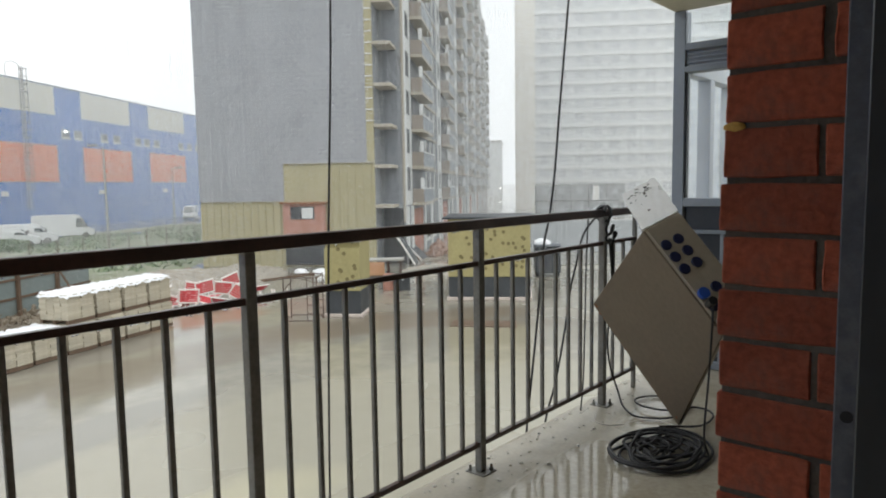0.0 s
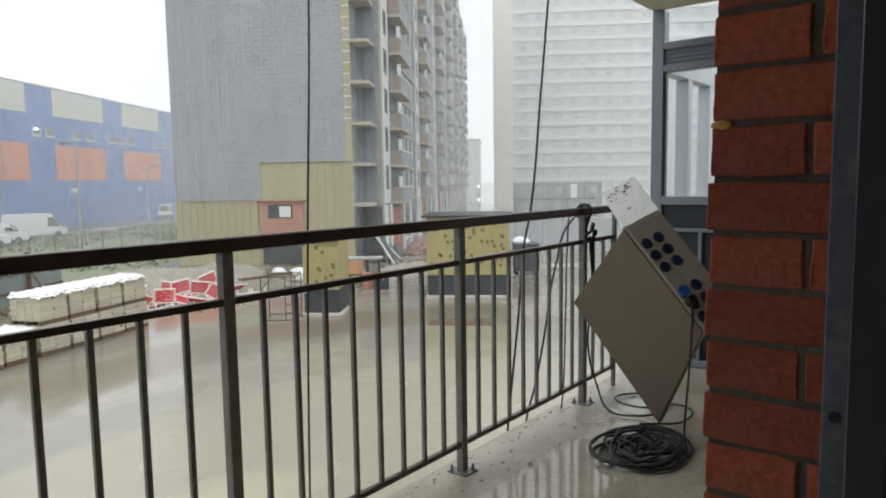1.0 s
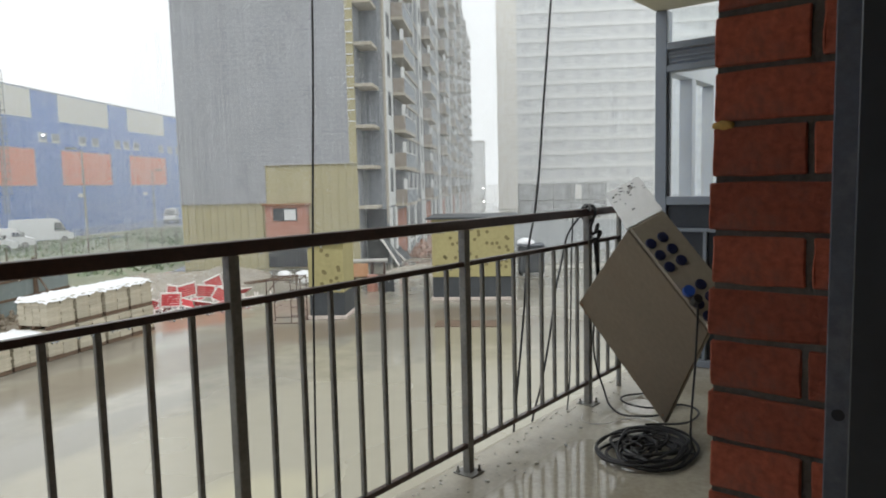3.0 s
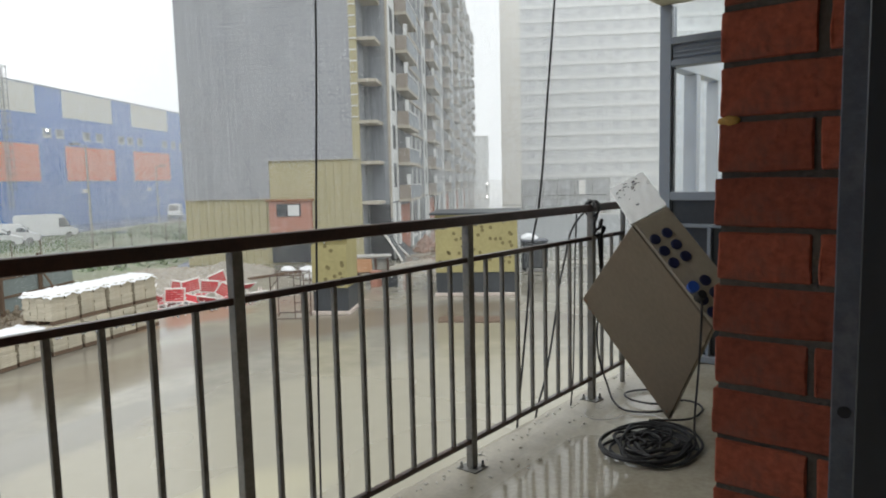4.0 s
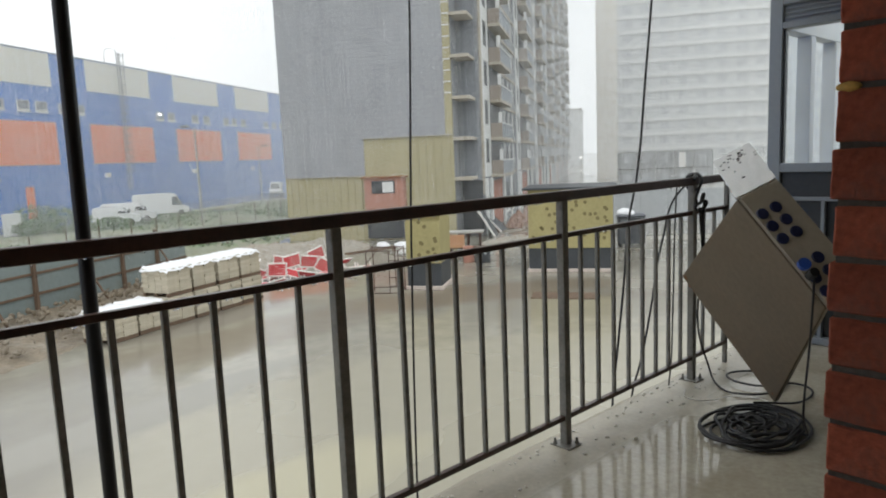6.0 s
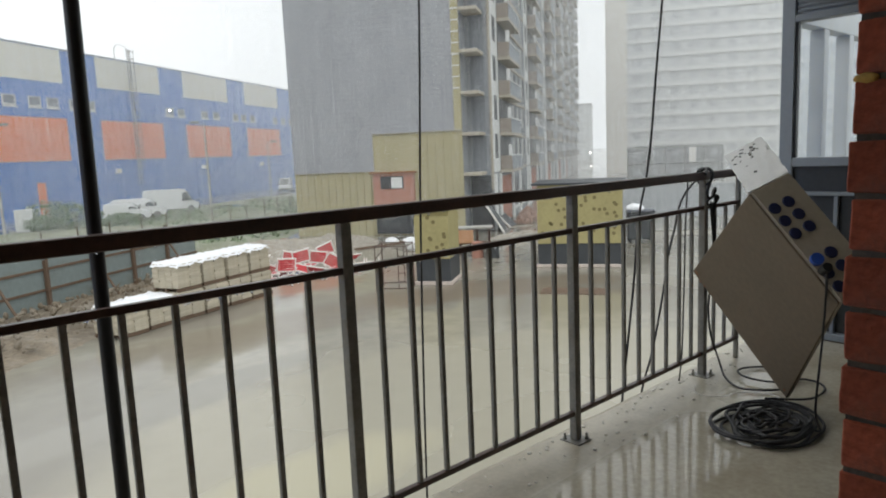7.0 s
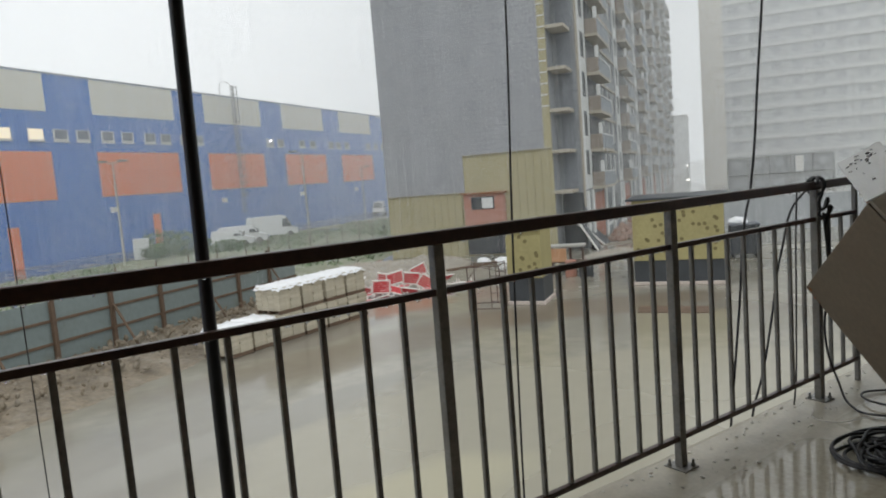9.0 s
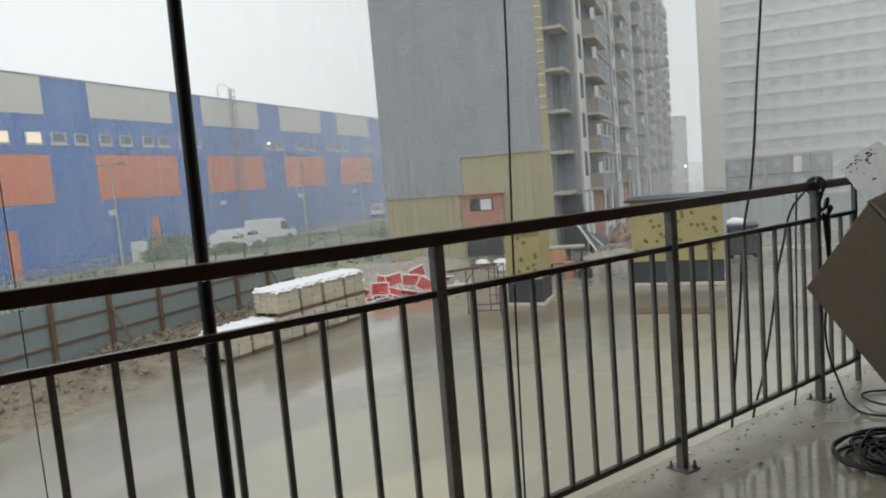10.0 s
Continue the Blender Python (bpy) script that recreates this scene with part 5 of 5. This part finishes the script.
def yard_bits():
    b = thing("waste_bin", site(40.2, -2.0, GROUND, 4), "dark wheeled waste container with a white sack on it", "waste bin")
    part("tub", boxed(0, 1.2, -0.3, 1.2, 0.2, 1.75, bevel=0.06), BITUMEN, b)
    part("lid", boxed(-0.05, 1.25, -0.35, 1.25, 1.753, 1.9, bevel=0.05), GALV, b)
    for x in (0.15, 1.05):
        for y in (-0.15, 1.05):
            bm = bmesh.new()
            rod(bm, (x - 0.04, y, 0.1), (x + 0.04, y, 0.1), 0.1, 12)
            part("wheel", bm, TYRE, b)

    def sack(u, v, z, s, seed):
        bm = bmesh.new()
        bmesh.ops.create_icosphere(bm, subdivisions=3, radius=1.0)
        for vert in bm.verts:
            d = 1 + 0.25 * noise.noise(vert.co * 1.7 + Vector((seed, 0, 0))) + 0.08 * noise.noise(vert.co * 5)
            vert.co = Vector((vert.co.x * d * s, vert.co.y * d * s * 1.3, max(-0.2, vert.co.z * d) * s * 0.75 + 0.15 * s))
        thing("sack", site(u, v, GROUND + z), "white woven rubbish sack", "sack", bm=bm, mat=FILM, smooth=True)

    sack(40.6, -1.2, 1.9, 0.38, 1)
    sack(41.5, 12.6, 0, 0.45, 2)
    sack(42.0, 14.1, 0, 0.35, 5)
    board = thing("plywood_sheet", site(25.9, 0.3, GROUND), "wet brown plywood sheet lying on the ground", "plywood sheet")
    part("sheet", boxed(0, 1.15, 0, 1.3, 0, 0.03, bevel=0.004), TIMBER, board)
    part("sheet", boxed(0.05, 1.2, 1.31, 2.6, 0, 0.03, bevel=0.004), TIMBER, board)
    beam_ = thing("timber_beam", site(38.0, 15.2, GROUND, -35), "long wet timber lying on the ground", "timber")
    part("log", boxed(0, 4.5, -0.09, 0.09, 0, 0.16, bevel=0.02), TIMBER, beam_)
    for k, (u, v, s, hgt) in enumerate(((38, 19.8, 5.0, 0.8), (33, 20.2, 4.2, 0.7), (41.5, 17.8, 3.0, 0.7), (43, 5.5, 2.5, 0.5), (28.5, 19.6, 3.0, 0.6))):
        bm = bmesh.new()
        bmesh.ops.create_grid(bm, x_segments=48, y_segments=48, size=s)
        for vert in bm.verts:
            r = vert.co.length / s
            n = noise.noise(vert.co * 0.9 + Vector((k * 7, 0, 0))) * 0.4 + noise.noise(vert.co * 3.1) * 0.3 + noise.noise(vert.co * 8) * 0.12
            vert.co.z = max(0, 1 - r * r) * hgt * (0.8 + n) - 0.05
        thing("spoil_mound", site(u, v), "low heap of wet pale rubble and soil", "spoil mound", bm=bm, mat=RUBBLE)
    # yellow machine by the warehouse
    e = thing("excavator", pose(-1.6, 62.0, GROUND, 0, 0, 200), "yellow excavator parked behind the fence", "excavator")
    part("track", boxed(-1.6, 1.6, -1.2, -0.7, 0, 0.75, bevel=0.2), TYRE, e)
    part("track", boxed(-1.6, 1.6, 0.7, 1.2, 0, 0.75, bevel=0.2), TYRE, e)
    part("body", boxed(-1.7, 0.9, -1.2, 1.2, 0.8, 1.9, bevel=0.12), YELLOWPAINT, e)
    part("cab", boxed(0.1, 1.4, 0.1, 1.1, 1.91, 2.9, bevel=0.1), GLASSDARK, e)
    bm = bmesh.new()
    beam(bm, (0.9, -0.2, 1.4), (3.0, -0.2, 4.2), 0.35, 0.45, 0.05)
    part("boom", bm, YELLOWPAINT, e)
    bm = bmesh.new()
    beam(bm, (3.0, -0.2, 4.2), (4.4, -0.2, 1.2), 0.3, 0.35, 0.05)
    part("stick", bm, YELLOWPAINT, e)
    part("bucket", boxed(4.0, 4.9, -0.7, 0.3, 0.5, 1.25, bevel=0.12), RUSTY, e)

    rs = np.random.RandomState(17)
    bm = bmesh.new()
    for _ in range(420):
        a, q = rs.uniform(0, 6.28), abs(rs.normal(0, 0.42))
        if q > 1.0:
            continue
        mm = Matrix.Translation((math.cos(a) * q * 3.0, math.sin(a) * q * 1.0, 0.05 + rs.uniform(0.2, 1.0) * 1.0 * (1 - q))) @ Euler(rs.uniform(0, 3, 3)).to_matrix().to_4x4() @ Matrix.Diagonal((0.34, 0.2, 0.14, 1))
        bmesh.ops.create_cube(bm, size=1.0, matrix=mm)
    thing("brick_rubble", site(54.2, 6.6), "heap of broken red-brown bricks beside the block", "rubble", kind="stuff", bm=bm, mat=BROKEN)


BROKEN = material("broken_brick", (0.33, 0.215, 0.165), 0.85, 0.3, 2, 12, 0.3, dirt=(0.36, 0.32, 0.28), dirt_scale=1.5)
RUBBLE = material("rubble", (0.34, 0.31, 0.26), 0.7, 0.3, 0.8, 6, 0.7, dirt=(0.22, 0.18, 0.13), dirt_scale=1.0, dist=0.05)
yard_bits()


# ---- the verge between the fence and the warehouse ----
def verge():
    bm = bmesh.new()
    bmesh.ops.create_grid(bm, x_segments=160, y_segments=60, size=0.5, matrix=Matrix.Diagonal((130, 33, 1, 1)))
    for v in bm.verts:
        n = noise.noise((v.co.x * 0.12, v.co.y * 0.15, 2)) * 0.15 + noise.noise((v.co.x * 0.6, v.co.y * 0.6, 5)) * 0.06
        e = min(1.0, (16.5 - abs(v.co.y)) / 3.0)
        v.co.z = max(0.0, e) * (0.12 + n) - 0.03
    thing("verge", site(35, 39.0), "weedy soil verge behind the site fence", "verge", kind="structure", bm=bm, mat=VERGE)
    rnd = random.Random(4)
    count = 9000
    u = np.array([rnd.uniform(-10, 95) for _ in range(count)])
    v = np.array([rnd.uniform(24, 53) for _ in range(count)])
    keep = np.array([noise.noise((a * 0.09, b * 0.12, 7)) > -0.12 for a, b in zip(u, v)])
    u, v = u[keep], v[keep]
    k = len(u)
    rs = np.random.RandomState(6)
    h = rs.uniform(0.0, 0.22, k)
    ang = rs.uniform(0, 6.28, k)
    w = rs.uniform(0.08, 0.2, k)
    lx, ly = rs.normal(0, 0.25, k), rs.normal(0, 0.25, k)
    base = np.stack([u - 35, v - 39.0, np.full(k, 0.05)], 1)
    d = np.stack([np.cos(ang), np.sin(ang), np.zeros(k)], 1) * w[:, None]
    side = np.stack([-np.sin(ang), np.cos(ang), np.zeros(k)], 1) * w[:, None] * 0.5
    tip = base + np.stack([lx, ly, h + 0.2], 1)
    verts = np.concatenate([base - d, base + d, base + side, tip], 0)
    i = np.arange(k)
    faces = np.concatenate([np.stack([i, i + k, i + 3 * k], 1), np.stack([i + k, i + 2 * k, i + 3 * k], 1), np.stack([i + 2 * k, i, i + 3 * k], 1)], 0)
    data = bpy.data.meshes.new("weeds")
    data.from_pydata(verts.tolist(), [], faces.tolist())
    data.materials.append(LEAF)
    ob = new("weeds", data)
    ob.matrix_basis = site(35, 39.0)
    tagged(ob, "rough green weeds on the soil verge", "weeds", kind="stuff")
    thing("road", site(30, 59.2), "wet grey asphalt lane beside the warehouse", "road", kind="structure", bm=boxed(-60, 110, -3.2, 6.6, -0.05, 0.02), mat=ASPHALT)


VERGE = material("verge_soil", (0.24, 0.25, 0.17), 0.85, 0.35, 0.3, 4, 0.6, dirt=(0.15, 0.21, 0.09), dirt_scale=0.25, dirt_amount=0.85, dist=0.05)
verge()


def bush(m, r, h, seed):
    rs = np.random.RandomState(seed)
    b = thing("bush", m, "grey-green bush on the verge", "bush", "bushes by the warehouse")
    bm = bmesh.new()
    for k in range(7):
        a = rs.uniform(0, 6.28)
        rod(bm, (0, 0, 0), (math.cos(a) * r * 0.6, math.sin(a) * r * 0.6, h * rs.uniform(0.5, 0.85)), 0.04, 5, 0.015)
    part("stem", bm, TIMBER, b)
    n = 1500
    p = rs.normal(0, 1, (n, 3))
    p /= np.linalg.norm(p, axis=1)[:, None]
    p *= (rs.uniform(0.45, 1.0, n) ** 0.5)[:, None]
    lump = np.array([1 + 0.35 * noise.noise(Vector(q) * 2.2 + Vector((seed, 0, 0))) for q in p])
    p = p * lump[:, None] * np.array([r, r, h * 0.5]) + np.array([0, 0, h * 0.52])
    s = rs.uniform(0.07, 0.17, n)[:, None]
    e1, e2 = rs.normal(0, 1, (n, 3)) * s, rs.normal(0, 1, (n, 3)) * s
    verts = np.concatenate([p - e1 * 0.5, p + e2 * 0.5, p + e1 * 0.5, p - e2 * 0.5], 0)
    i = np.arange(n)
    data = bpy.data.meshes.new("crown")
    data.from_pydata(verts.tolist(), [], np.stack([i, i + n, i + 2 * n, i + 3 * n], 1).tolist())
    data.materials.append(LEAF)
    part("crown", data, LEAF, b)


bush(pose(17.2, 72.0, GROUND), 2.4, 2.4, 1)
bush(pose(16.0, 76.5, GROUND), 2.4, 2.6, 2)
bush(pose(14.2, 72.0, GROUND), 1.6, 1.5, 3)
bush(pose(21.0, 70.0, GROUND), 1.8, 1.2, 4)


def wire_fence():
    f = thing("wire_fence", site(0, 33.0), "thin dark posts of a wire fence along the verge", "fence")
    post = mesh_of("post", boxed(-0.035, 0.035, -0.035, 0.035, 0, 1.9, bevel=0.01), TIMBER)
    wire = mesh_of("wire", rod(bmesh.new(), (0, 0, 0), (3.0, 0, 0), 0.006, 5), TIMBER)
    for k in range(28):
        m = Matrix.Translation((3.0 * k, 0.12 * math.sin(k * 2.1), 0.1))
        part("post", post, TIMBER, f, at=m)
        for z in (0.7, 1.3, 1.9):
            part("wire", wire, TIMBER, f, at=Matrix.Translation((3.0 * k, 0, z)))


wire_fence()


# ---- rain haze between the yard and the far blocks, added as upright white slivers ----
def rain():
    rs = np.random.RandomState(12)
    n = 2000000
    r = np.sqrt(rs.uniform(34.0 ** 2, 143.0 ** 2, n))
    a = np.radians(rs.uniform(-6, 100, n))
    z = GROUND + rs.uniform(-9.0, 42.0, n)
    x, y = r * np.cos(a), r * np.sin(a)
    g = math.radians(GRID)
    u, v = x * math.cos(g) + y * math.sin(g), -x * math.sin(g) + y * math.cos(g)
    ok = (v < 64.5) & (u < 145) & ~((u > 45.4) & (v > 7.0) & (v < 22.8))
    x, y, z = x[ok], y[ok], z[ok]
    n = len(x)
    w, length = 0.00042, rs.uniform(9.0, 14.0, n)
    t = rs.uniform(0, 6.28, n)
    base = np.stack([x, y, z], 1)
    side = np.stack([np.cos(t) * w, np.sin(t) * w, np.zeros(n)], 1)
    top = base + np.stack([np.zeros(n), np.zeros(n), length], 1)
    verts = np.concatenate([base - side, base + side, top], 0)
    i = np.arange(n)
    faces = np.stack([i, i + n, i + 2 * n], 1)
    data = bpy.data.meshes.new("rain")
    data.vertices.add(len(verts))
    data.vertices.foreach_set("co", verts.astype(np.float32).ravel())
    data.loops.add(faces.size)
    data.loops.foreach_set("vertex_index", faces.astype(np.int32).ravel())
    data.polygons.add(len(faces))
    data.polygons.foreach_set("loop_start", np.arange(0, faces.size, 3, dtype=np.int32))
    data.update(calc_edges=True)
    data.materials.append(RAIN)
    ob = new("rain", data)
    tagged(ob, "haze of heavy rain over the building site, made of slivers", "rain", kind="stuff")


RAIN = bpy.data.materials.new("rain_haze")
RAIN.use_nodes = True
nt = RAIN.node_tree
nt.nodes.clear()
r_out = nt.nodes.new("ShaderNodeOutputMaterial")
r_mix = nt.nodes.new("ShaderNodeMixShader")
r_dif = nt.nodes.new("ShaderNodeBsdfDiffuse")
r_tra = nt.nodes.new("ShaderNodeBsdfTranslucent")
r_dif.inputs["Color"].default_value = (0.95, 0.97, 0.98, 1)
r_tra.inputs["Color"].default_value = (0.95, 0.97, 0.98, 1)
r_mix.inputs[0].default_value = 0.5
nt.links.new(r_dif.outputs[0], r_mix.inputs[1])
nt.links.new(r_tra.outputs[0], r_mix.inputs[2])
nt.links.new(r_mix.outputs[0], r_out.inputs["Surface"])
rain()


brick_wall()
